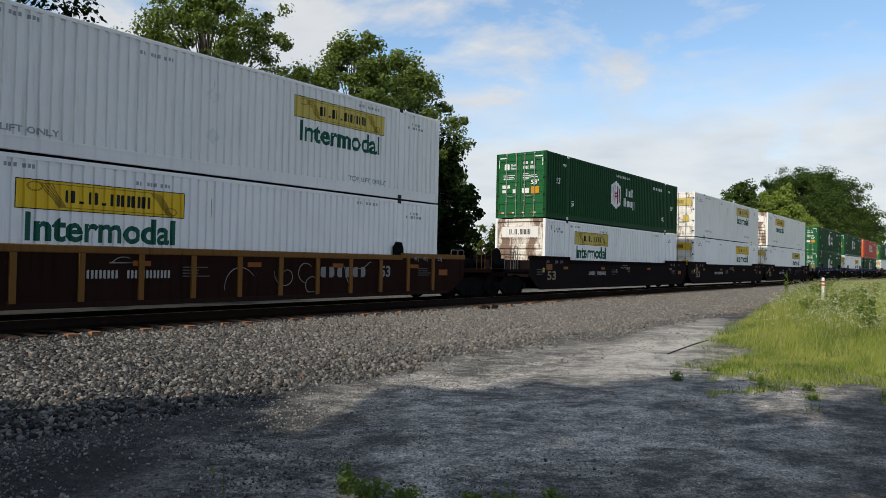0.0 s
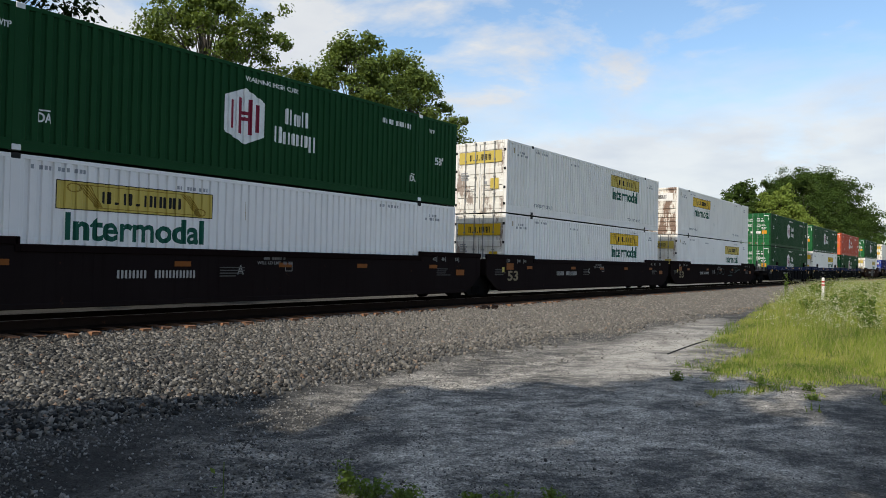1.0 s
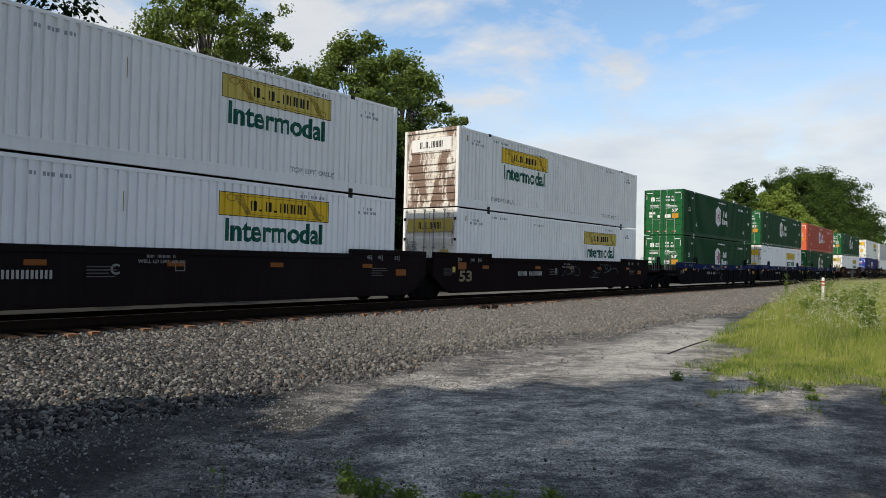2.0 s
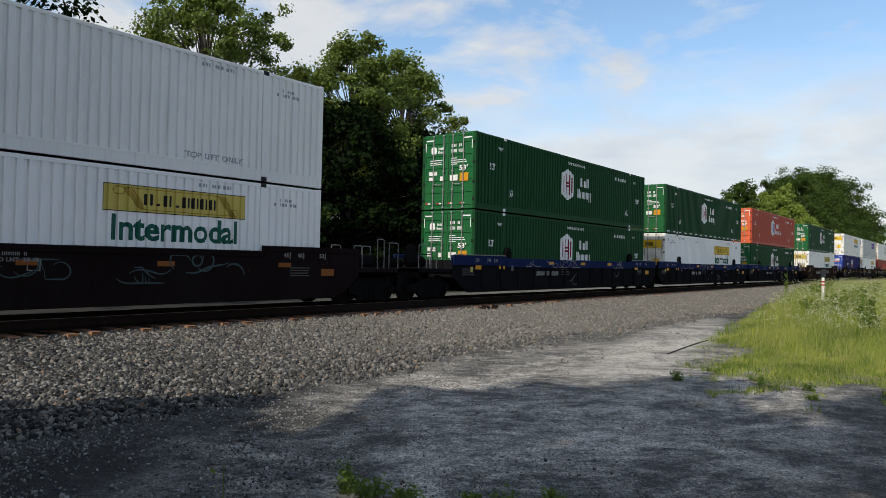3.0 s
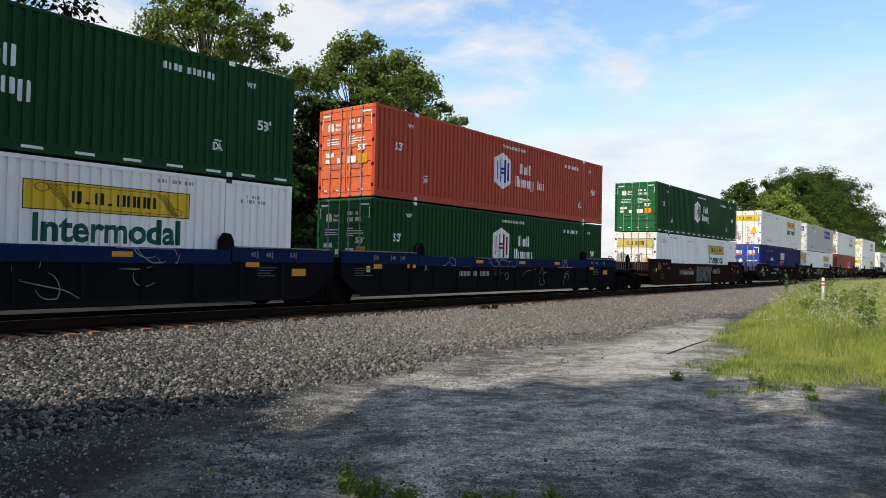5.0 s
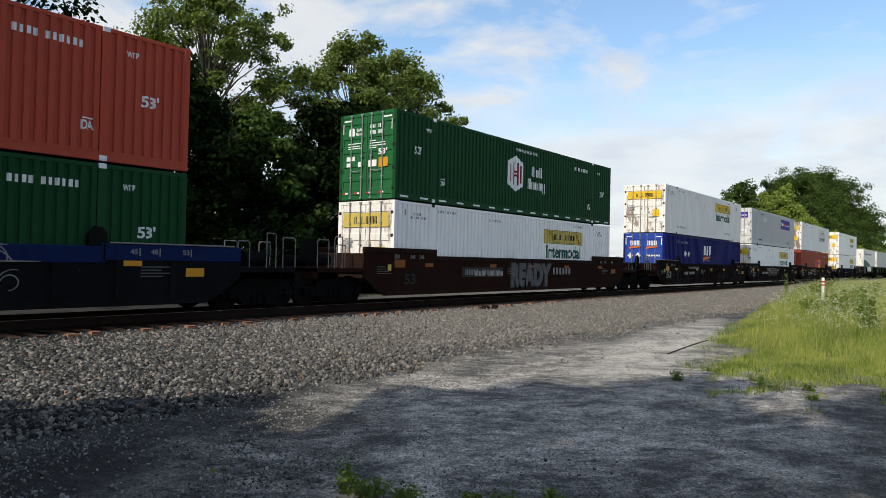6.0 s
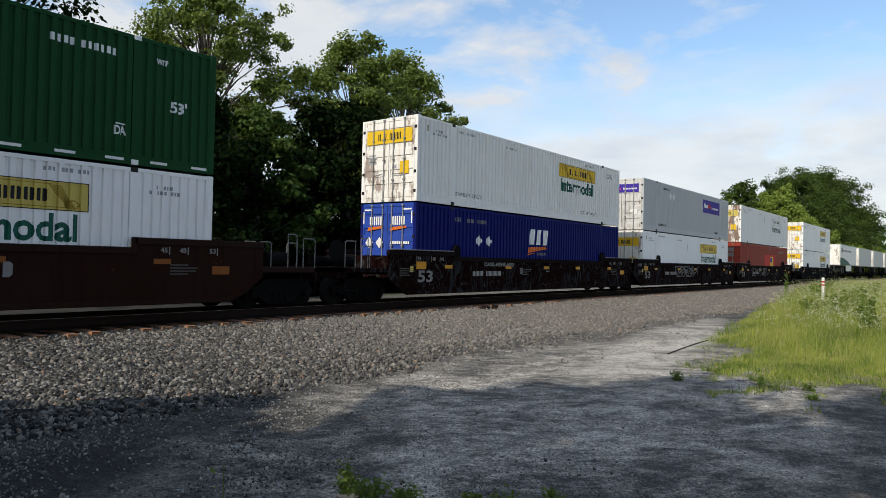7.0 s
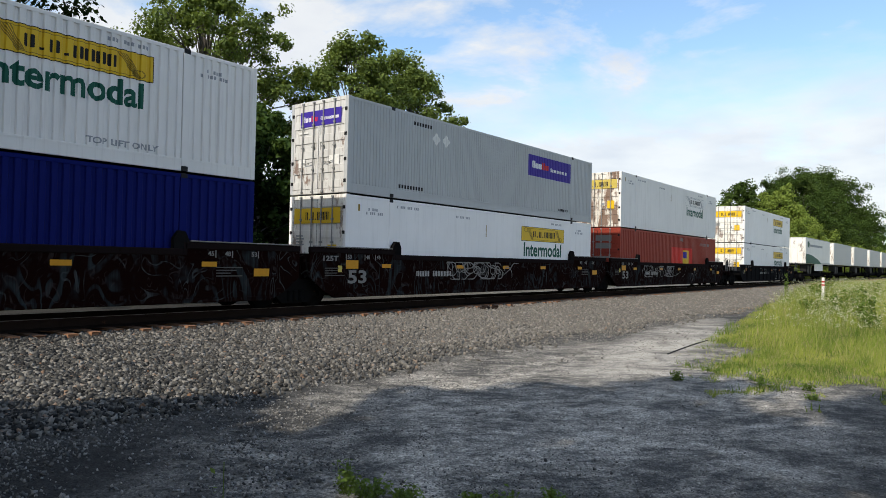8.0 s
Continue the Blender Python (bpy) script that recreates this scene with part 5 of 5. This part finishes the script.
def tree(label, x, y, height, spread, leaves, mat, seed, low=0.12, size=0.2, lobes=60, squash=1.0, gappy=0.0, category="tree"):
    """A tapered trunk, forked limbs, and a crown of leafy clumps at the limbs' ends."""
    lobes = int(lobes * 1.5)
    r = random.Random(seed)
    z0 = ground_height(x, y) - 0.1
    t = thing("tree", label, category, "trees beside the track", pose(x, y, z0))
    wood = Form()
    lean = Vector((r.uniform(-0.05, 0.05), r.uniform(-0.05, 0.05), 1))
    knots = [lean * (height * 0.82 * i / 6) + Vector((r.uniform(-0.2, 0.2), r.uniform(-0.2, 0.2), 0)) * (i > 0) for i in range(7)]
    base = 0.018 * height + 0.05
    for i in range(6):
        wood.rod(knots[i], knots[i + 1], base * (1 - i / 6.6), base * (1 - (i + 1) / 6.6), 8)
    tips = []
    for i in range(lobes):
        f = low + (1 - low) * (i + r.random()) / lobes
        wide = spread * (math.sin(math.pi * min(1, 0.14 + 0.86 * (f - low) / (1 - low)) ** 0.8) ** 0.7 * 0.92 + 0.12)
        a = i * 2.39996 + r.uniform(-0.5, 0.5)
        d = wide * (0.35 + 0.65 * math.sqrt(r.random())) * r.uniform(0.78, 1.2)
        tip = Vector((d * math.cos(a), d * math.sin(a) * squash, height * f * r.uniform(0.93, 1.05)))
        root = knots[min(5, max(1, int(f * 5.2)))].lerp(knots[min(6, max(1, int(f * 5.2)) + 1)], r.random())
        root = Vector((root.x, root.y, min(root.z, tip.z - 0.15 * d)))
        mid = root.lerp(tip, 0.5) + Vector((0, 0, 0.08 * d))
        wood.rod(root, mid, base * 0.22, base * 0.12, 5).rod(mid, tip, base * 0.12, base * 0.03, 5)
        for _ in range(2):
            side = tip + Vector((r.uniform(-1, 1), r.uniform(-1, 1), r.uniform(-0.3, 0.8))) * (0.16 * spread)
            wood.rod(mid.lerp(tip, r.uniform(0.3, 0.9)), side, base * 0.045, base * 0.015, 4)
            tips.append(side)
        tips.append(tip)
    part("trunk", wood, "bark", t, "grey-brown trunk and limbs")
    g = np.random.default_rng(seed)
    tips = np.array([p[:] for p in tips])
    if gappy:
        tips = tips[g.random(len(tips)) > gappy]
    w = g.uniform(0.5, 1.5, len(tips))
    pick = g.choice(len(tips), leaves, p=w / w.sum())
    rad = (spread * 0.105 + 0.20) * g.uniform(0.45, 1.45, len(tips))
    v = g.normal(size=(leaves, 3))
    v /= np.linalg.norm(v, axis=1)[:, None]
    v *= (g.random(leaves) ** 0.45)[:, None]
    # twigs: leaves gather on short sprays inside each clump
    c = tips[pick] + v * rad[pick][:, None] * np.array([1, 1, 0.8])
    spray = np.round(c / 0.34) * 0.34 + 0.05 * np.sin(c * 17)
    c = c + (spray - c) * 0.35 + g.normal(size=c.shape) * 0.05
    nrm = v + np.array([0, 0, 0.4])
    part("crown", leaf_mesh("crown", c, nrm, size, MAT[mat], seed), None, t, "leafy crown")
    return t


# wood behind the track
tree("dark airy tree with drooping twigs", 7.6, 27.0, 13.6, 4.8, 15000, "leaf_shaded", 1, 0.3, 0.14, 70, gappy=0.25)
tree("dense dark green tree behind the track", 15.3, 27.5, 9.7, 4.3, 32000, "leaf_shaded", 2, 0.05, 0.19, 90)
tree("tall pale green tree with open branches", 21.4, 33.5, 17.3, 5.0, 36000, "leaf_pale", 3, 0.38, 0.135, 76, gappy=0.30)
tree("mid-green tree at the wood's edge", 20.3, 27.6, 8.8, 3.1, 17000, "leaf_mid", 4, 0.1, 0.19, 40)
tree("broad grey-green tree in the wood", 29.0, 30.0, 14.9, 4.1, 38000, "leaf_pale", 5, 0.30, 0.14, 84, gappy=0.25)
tree("broad green tree with a ragged edge", 34.2, 30.5, 15.0, 4.4, 38000, "leaf_pale", 6, 0.26, 0.14, 80, gappy=0.25)
tree("dense dark tree in the wood", 27.0, 28.0, 10.0, 4.2, 30000, "leaf_shaded", 7, 0.04, 0.20, 90)
tree("dense dark tree in the wood", 33.6, 28.5, 9.6, 4.0, 26000, "leaf_shaded", 8, 0.04, 0.20, 80)
tree("dense dark tree in the wood", 9.0, 29.5, 9.6, 4.6, 30000, "leaf_shaded", 9, 0.04, 0.21, 70)
tree("ragged green tree at the wood's end", 38.6, 30.0, 8.8, 1.9, 8000, "leaf_mid", 10, 0.08, 0.19, 40)
for i, (x, y, h, s, m) in enumerate(((46.5, 31, 4.9, 2.4, "leaf_bright"), (52, 33, 4.6, 2.4, "leaf_mid"), (28.5, 26.0, 2.4, 1.0, "leaf_bright"), (31.5, 26.4, 2.0, 1.0, "leaf_bright"), (42.5, 28.5, 3.2, 1.6, "leaf_mid"))):
    tree("bushy sunlit shrub behind the track", x, y, h, s, 3500, m, 20 + i, 0.02, 0.18, 30, category="shrub")
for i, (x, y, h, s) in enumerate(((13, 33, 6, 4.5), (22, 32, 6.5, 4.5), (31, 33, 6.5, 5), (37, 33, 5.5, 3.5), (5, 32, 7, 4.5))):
    tree("dark undergrowth of the wood", x, y, h, s, 12000, "leaf_shaded", 40 + i, 0.0, 0.26, 50, category="shrub")
# trees far along the line
tree("large dark green tree far along the line", 138, 27.5, 18.2, 9.0, 76000, "leaf_far", 60, 0.1, 0.21, 150)
tree("large dark green tree far along the line", 172, 29, 22.4, 12.0, 84000, "leaf_far", 61, 0.1, 0.24, 150)
tree("dark green tree far along the line", 107, 28, 13.6, 4.8, 24000, "leaf_far", 62, 0.1, 0.22, 80)
tree("pale yellow-green tree far along the line", 107, 22.8, 12.6, 4.2, 38000, "leaf_bright", 63, 0.08, 0.2, 120)
tree("pale yellow-green tree far along the line", 121, 22.8, 10.2, 4.4, 24000, "leaf_bright", 64, 0.05, 0.2, 90)
for i, (x, h) in enumerate(((134, 8.8), (146, 8.4), (160, 8.0), (176, 7.8), (194, 7.6), (214, 7.4))):
    tree("bright green bush beside the line", x, 22.8, h, 5.0, 13000, "leaf_bright", 70 + i, 0.02, 0.25, 60, category="shrub")
tree("thin bare-looking sapling by the line", 97, 27, 10.8, 1.6, 420, "leaf_pale", 78, 0.5, 0.25, 20)
tree("distant dark tree by the line", 228, 31, 19, 10, 12000, "leaf_mid", 79, 0.05, 0.6, 80)

# trees that shade the yard
for i, (x, y, h, s, n) in enumerate(((-7.5, 4.2, 15.5, 3.6, 14000), (-10.5, -4.0, 19.0, 5.5, 14000), (-7.0, 0.4, 18.0, 3.8, 13000), (-15.5, 7.2, 17.5, 3.2, 9000), (-4.5, 8.2, 8.6, 1.9, 5000))):
    tree("leafy tree at the yard's edge", x, y, h, s, n, "leaf_mid", 90 + i, 0.22, 0.3, 60, gappy=(0.2, 0.1, 0.2, 0.1, 0.0)[i])


# ---------------- stones, weeds, small things ----------------
def scatter_stones(name, label, yard, tones):
    """Irregular angular lumps, thick on the shoulder, sparse in the yard."""
    r = np.random.default_rng(12 if yard else 11)
    lump = np.array([(x, y, z) for x in (-1, 1) for y in (-1, 1) for z in (-1, 1)]) * 0.72
    side = np.array([(0, 1, 3, 2), (4, 6, 7, 5), (0, 4, 5, 1), (2, 3, 7, 6), (0, 2, 6, 4), (1, 5, 7, 3)])
    tri = np.concatenate([side[:, [0, 1, 2]], side[:, [0, 2, 3]]])
    spots = []
    # shoulder: density falls with distance along the line and towards the yard
    for _ in range(0 if yard else 520000):
        x, y = 2.0 + 78 * r.random() ** 2.7, r.uniform(7.6, 14.74)
        if y / max(x, 0.1) > 2.95:
            continue
        edge = (y - 8.0 + 0.9 * noise.noise((x * 0.3, y * 0.3, 7))) / 2.2
        if r.random() < min(1, max(0.03, edge)):
            spots.append((x, y, r.choice((0.017, 0.022, 0.028, 0.038)) * r.uniform(0.8, 1.15) * (1 + 0.012 * x)))
        if len(spots) > 112000:
            break
    for _ in range(60000 if yard else 0):
        x, y = 2.0 + 22 * r.random() ** 1.5, r.uniform(0.3, 8.5)
        if r.random() < 0.12 + max(0, 0.5 + 0.9 * noise.noise((x * 0.5, y * 1.1, 2))) * (1.0 if x < 6 else 0.35) and 0.08 < y / x < 2.95:
            spots.append((x, y, r.uniform(0.006, 0.016) * (2.0 if r.random() < 0.03 else 1) * (1.0 if x < 4.5 or y > 6 else 0.62)))
    n = len(spots)
    sp = np.array(spots)
    z = np.array([ground_height(a, b) for a, b, _ in spots])
    v = lump[None] * (1 + r.uniform(-0.62, 0.35, (n, 8, 3)))
    v = v * r.uniform(0.5, 1.4, (n, 1, 3)) * sp[:, None, 2:3]
    a = r.uniform(0, 6.28, n)
    c, s = np.cos(a)[:, None], np.sin(a)[:, None]
    x, y = v[..., 0] * c - v[..., 1] * s, v[..., 0] * s + v[..., 1] * c
    tilt = r.uniform(-0.9, 0.9, n)[:, None]
    zz, x = v[..., 2] * np.cos(tilt) + x * np.sin(tilt), x * np.cos(tilt) - v[..., 2] * np.sin(tilt)
    pts = np.stack([x + sp[:, 0:1], y + sp[:, 1:2], zz + z[:, None] + sp[:, 2:3] * 0.45], -1).reshape(-1, 3)
    me = bpy.data.meshes.new(name)
    me.vertices.add(len(pts))
    me.vertices.foreach_set("co", pts.astype(np.float32).ravel())
    idx = (tri[None] + 8 * np.arange(n)[:, None, None]).reshape(-1).astype(np.int32)
    me.loops.add(len(idx))
    me.loops.foreach_set("vertex_index", idx)
    me.polygons.add(len(idx) // 3)
    me.polygons.foreach_set("loop_start", np.arange(0, len(idx), 3, dtype=np.int32))
    me.update(calc_edges=True)
    k = Nodes(name.replace("_", " "), 0.9, 0, 0.15)
    rnd = k.n("NewGeometry").outputs["Random Per Island"]
    col = k.ramp(rnd, tones)
    sx = k.n("SeparateXYZ")
    k.l(k.coord(), sx.inputs[0])
    # stones turn paler from x = 5 to x = 15
    paler_x = k.n("MapRange")
    paler_x.inputs["From Min"].default_value, paler_x.inputs["From Max"].default_value = 5.0, 15.0
    paler_x.inputs["To Min"].default_value, paler_x.inputs["To Max"].default_value = 0.0, 0.5
    k.l(sx.outputs["X"], paler_x.inputs["Value"])
    col = k.mix(paler_x.outputs[0], col, (0.30, 0.27, 0.23))
    k.color(k.mix(k.math("MULTIPLY", k.noise(60, 3, 0.6, k.coord()), 0.4), col, tones[0][1]))
    me.materials.append(k.m)
    tagged(new(name, me), label, "gravel", kind="stuff")


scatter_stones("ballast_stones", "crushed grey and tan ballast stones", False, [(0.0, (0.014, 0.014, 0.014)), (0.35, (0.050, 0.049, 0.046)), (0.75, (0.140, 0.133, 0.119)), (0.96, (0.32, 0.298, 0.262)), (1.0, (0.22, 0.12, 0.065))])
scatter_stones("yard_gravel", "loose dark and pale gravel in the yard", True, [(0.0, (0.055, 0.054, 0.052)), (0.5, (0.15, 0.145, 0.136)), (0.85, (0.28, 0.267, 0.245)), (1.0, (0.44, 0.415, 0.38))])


def inside(x, y, poly):
    hit = False
    for (ax, ay), (bx, by) in zip(poly, poly[1:] + poly[:1]):
        if (ay > y) != (by > y) and x < (bx - ax) * (y - ay) / (by - ay) + ax:
            hit = not hit
    return hit


GRASS = [(10.2, 1.2), (10.2, 3.0), (12.2, 4.1), (14.1, 5.25), (18.8, 5.8), (25.8, 6.75), (38.6, 8.9), (50.5, 10.7), (75, 12.2), (140, 12.5), (140, -20), (30, -12)]


def meadow():
    """Grass: green and yellow-green drifts with single straw-coloured blades."""
    k = Nodes("meadow grass", 0.6, 0, 0.05)
    rnd = k.n("NewGeometry").outputs["Random Per Island"]
    drift = k.ramp(k.noise(0.55, 5, 0.7, k.coord((0.6, 1, 1)), 0.4), [(0.34, (0.075, 0.140, 0.022)), (0.50, (0.225, 0.300, 0.042)), (0.66, (0.40, 0.42, 0.085))])
    col = k.mix(k.ramp(rnd, [(0.55, 0.0), (1.0, 1.0)]), drift, (0.42, 0.36, 0.17))
    col = k.mix(k.ramp(rnd, [(0.0, 0.6), (0.25, 0.0)]), col, (0.06, 0.115, 0.02))
    k.color(col)
    tr = k.n("BsdfTranslucent")
    k.l(col, tr.inputs["Color"])
    mixer = k.n("MixShader", Fac=0.3)
    k.l(k.b.outputs[0], mixer.inputs[1]); k.l(tr.outputs[0], mixer.inputs[2])
    k.l(mixer.outputs[0], k.t.nodes["Material Output"].inputs["Surface"])
    return k.m


MAT["grass"] = meadow()
MAT["weed"] = leafy("weed leaves", (0.055, 0.10, 0.018), (0.16, 0.22, 0.05), 0.1)
MAT["bloom"] = leafy("white umbel flowers", (0.40, 0.41, 0.26), (0.62, 0.60, 0.48), 0.1)


def blades(name, label, spots, heights, width, mat, seed, category="grass"):
    """Thin tapered blades that lean at random."""
    r = np.random.default_rng(seed)
    n = len(spots)
    b = np.array(spots)
    h = np.array(heights)[:, None]
    a = r.uniform(0, 6.28, n)
    side = np.stack([np.cos(a), np.sin(a), np.zeros(n)], 1) * width * r.uniform(0.6, 1.4, n)[:, None]
    lean = np.concatenate([r.normal(0, 0.32, (n, 2)), np.ones((n, 1))], 1)
    top = b + lean * h
    pts = np.stack([b - side, b + side, top + side * 0.15, top - side * 0.15], 1).reshape(-1, 3)
    tagged(new(name, quads(name, pts, n, MAT[mat])), label, category, kind="stuff")


def grow():
    r = random.Random(5)
    low, lh, tall, th, flowers, weeds, wh = [], [], [], [], [], [], []
    for _ in range(440000):
        x = 10.2 + 86 * r.random() ** 2.1
        y = r.uniform(0.05 * x, min(12.4, 3.2 + 0.17 * x))
        if not inside(x, y, GRASS):
            continue
        q = noise.noise((x * 0.5, y * 0.9, 0))
        rim = 0.155 * x + 3.05 - y
        tuft = noise.noise((x * 1.3, y * 1.7, 6))
        # thin at the yard's edge, with a bare dusty patch
        thick = min(1, max(0, (x - 12.3 - 0.8 * max(0, 1.8 - y)) / 2.4 + 1.0 * q + 0.5 * tuft))
        bare = ((x - 15.2) / 3.1) ** 2 + ((y - 4.7) / 1.0) ** 2
        thick *= min(1, max(0.05, bare - 0.35 + 0.5 * tuft))
        if x < 13.5 and tuft > 0.22:
            thick = max(thick, 0.18)
        if r.random() > thick or rim < 0.9 * r.random():
            continue
        z = ground_height(x, y)
        k = min(1, max(0, (x - 14) / 14))
        low.append((x, y, z)); lh.append((0.05 + 0.15 * k) * r.uniform(0.4, 1.5) * (1 + 0.9 * q) * (1 + 1.1 * max(0, tuft)) * min(1, max(0.25, rim / 1.5)))
        if x > 16 and r.random() < 0.11 * min(1, (x - 15) / 12) and y < 0.155 * x + 1.9:
            tall.append((x, y, z)); th.append(r.uniform(0.3, 0.9) * (0.45 + 0.55 * k) * (1 + max(0, 0.8 * q) * (x > 26)))
            if r.random() < 0.42 and x > 22 and noise.noise((x * 0.25, y * 0.5, 4)) + 0.5 * tuft > -0.12:
                flowers.append((x + r.gauss(0, 0.06), y + r.gauss(0, 0.06), z + th[-1] * r.uniform(0.8, 1.05)))
        if r.random() < 0.012 and (tuft > 0.1 or x < 14):
            for _ in range(5):
                weeds.append((x + r.gauss(0, 0.1), y + r.gauss(0, 0.1), z)); wh.append(r.uniform(0.06, 0.16) * (0.8 + 1.3 * k))
    blades("meadow_grass", "yellow-green meadow grass beside the yard", low, lh, 0.0055, "grass", 1)
    blades("tall_weeds", "tall pale weeds with thin stems", tall, th, 0.006, "grass", 2, "weeds")
    blades("leafy_weeds", "low dark green weeds", weeds, wh, 0.012, "weed", 3, "weeds")
    c = np.array([(x + r.gauss(0, 0.035), y + r.gauss(0, 0.035), z + r.gauss(0, 0.02)) for x, y, z in flowers for _ in range(6)])
    tagged(new("white_flowers", leaf_mesh("white_flowers", c, np.tile([0, 0, 1.5], (len(c), 1)), 0.034, MAT["bloom"], 9, 1.0)), "white umbel flowers in the tall weeds", "flowers", kind="stuff")


grow()


def clump(label, x, y, h, s, n, mat="weed", seed=0, size=0.045):
    """A small weed: thin stems with leaves along them."""
    z = ground_height(x, y) - 0.01
    t = thing("weed", label, "weed", "weeds in the gravel", pose(x, y, z))
    r = random.Random(seed)
    f, pts = Form(), []
    for _ in range(max(3, n // 18)):
        tip = Vector((r.gauss(0, s * 0.5), r.gauss(0, s * 0.5), h * r.uniform(0.5, 1.0)))
        root = Vector((tip.x * 0.3, tip.y * 0.3, 0))
        f.rod(root, tip, 0.006, 0.002, 5)
        pts += [root.lerp(tip, r.uniform(0.15, 1.0)) + Vector((r.gauss(0, 0.035), r.gauss(0, 0.035), r.gauss(0, 0.02))) for _ in range(18)]
    part("stem", f, "weed", t)
    c = np.array([p[:] for p in pts])
    part("leaves", leaf_mesh("leaves", c, np.tile([0, 0, 0.6], (len(c), 1)), size, MAT[mat], seed, 2.0), None, t)


for i, (x, y, h, s, n) in enumerate(((11.5, 3.98, 0.17, 0.14, 160), (12.1, 2.1, 0.2, 0.16, 120), (12.9, 3.8, 0.08, 0.3, 120), (11.9, 2.75, 0.09, 0.3, 120), (3.95, 4.05, 0.30, 0.09, 200), (4.0, 3.85, 0.16, 0.16, 300), (4.15, 3.6, 0.12, 0.14, 220),
                                     (4.5, 3.2, 0.10, 0.18, 120), (4.7, 2.95, 0.10, 0.12, 90), (5.0, 2.75, 0.08, 0.2, 90), (11.3, 1.95, 0.09, 0.12, 90), (12.4, 2.9, 0.09, 0.3, 120))):
    clump("small green weed in the gravel", x, y, h, s, n, "weed", 200 + i, 0.022 if x < 6 else 0.028)
rw = random.Random(31)
for i in range(34):          # bushy weeds where the bank is highest
    x = rw.uniform(24, 52)
    y = rw.uniform(0.10 * x, 0.155 * x + 1.0)
    clump("bushy green weed among tall grass", x, y, rw.uniform(0.5, 1.05), 0.45, 300, "weed", 300 + i, 0.07)
clump("tall spindly weed at the gravel's edge", 36.4, 7.45, 1.6, 0.14, 130, "weed", 360, 0.06)
clump("tall thin pale weed in the gravel", 1.80, 2.62, 1.05, 0.03, 90, "weed", 230, 0.014)
clump("thin weed with a few leaves in the gravel", 1.93, 2.62, 0.82, 0.03, 70, "weed", 231, 0.012)

# marker post beside the weeds
post = thing("marker_post", "white marker post with dark red bands", "marker post", "", pose(34.4, 5.55, ground_height(34.4, 5.55)))
part("shaft", Form().lathe([(0.056, 0.0), (0.056, 1.36), (0.040, 1.38)], (0, 0, 0), "z", 14), "old_white", post)
part("band", Form().lathe([(0.064, 1.16), (0.064, 1.23)], (0, 0, 0), "z", 14), "red_tape", post, "dark red band")
part("band", Form().lathe([(0.064, 1.02), (0.064, 1.08)], (0, 0, 0), "z", 14), "red_tape", post, "dark red band")

# black pipe on the ground, and loose pieces of tie plate on the shoulder
f = Form()
px = [(14.8, 5.36), (15.8, 5.46), (17.0, 5.52), (18.2, 5.55)]
for (ax, ay), (bx, by) in zip(px, px[1:]):
    f.rod((ax, ay, ground_height(ax, ay) + 0.015), (bx, by, ground_height(bx, by) + 0.015), 0.013, n=8)
solid("drain_pipe", f, "black", "thin black pipe lying in the dust", "pipe")
for i, (x, y) in enumerate(((20.6, 14.2), (21.3, 14.25))):
    f = Form().box(-0.19, 0.19, -0.12, 0.12, -0.03, 0.09, 0.02).box(-0.07, 0.07, -0.12, 0.12, 0.09, 0.15, 0.02)
    ob = solid("tie_plate", f, "rail", "rusty loose tie plate on the ballast", "tie plate", "loose tie plates")
    ob.matrix_basis = pose(x, y, ground_height(x, y) + 0.03, 8, -6, 35 * i)

# ties of the track
def tie_form(seed):
    r = random.Random(seed)
    f = Form().box(-0.115, 0.115, -1.56, 1.46, -0.17, 0.0, 0.015)
    f.v = [(x + r.uniform(-0.008, 0.008), y + (r.uniform(-0.05, 0.05) if abs(y) > 1.2 else 0), z + r.uniform(-0.008, 0.004)) for x, y, z in f.v]
    return f


TIES = [tie_form(i).mesh("tie", MAT["tie"]) for i in range(6)]
rr = random.Random(77)
for i in range(290):
    ob = part("tie", TIES[i % 6], None, track)
    ob.matrix_basis = pose(1.0 + i * 0.53 + rr.uniform(-0.03, 0.03), rr.uniform(-0.16, 0.10), RAIL_Z - 0.235 + rr.uniform(-0.012, 0.004), 0, 0, rr.uniform(-1.5, 1.5))


# ---------------- the train runs ----------------
def motions():
    for ob, u, z in TRAIN:
        walk(ob, [(t, pose(u - s, TRACK_Y, z)) for t, s in TRAVEL])


motions()
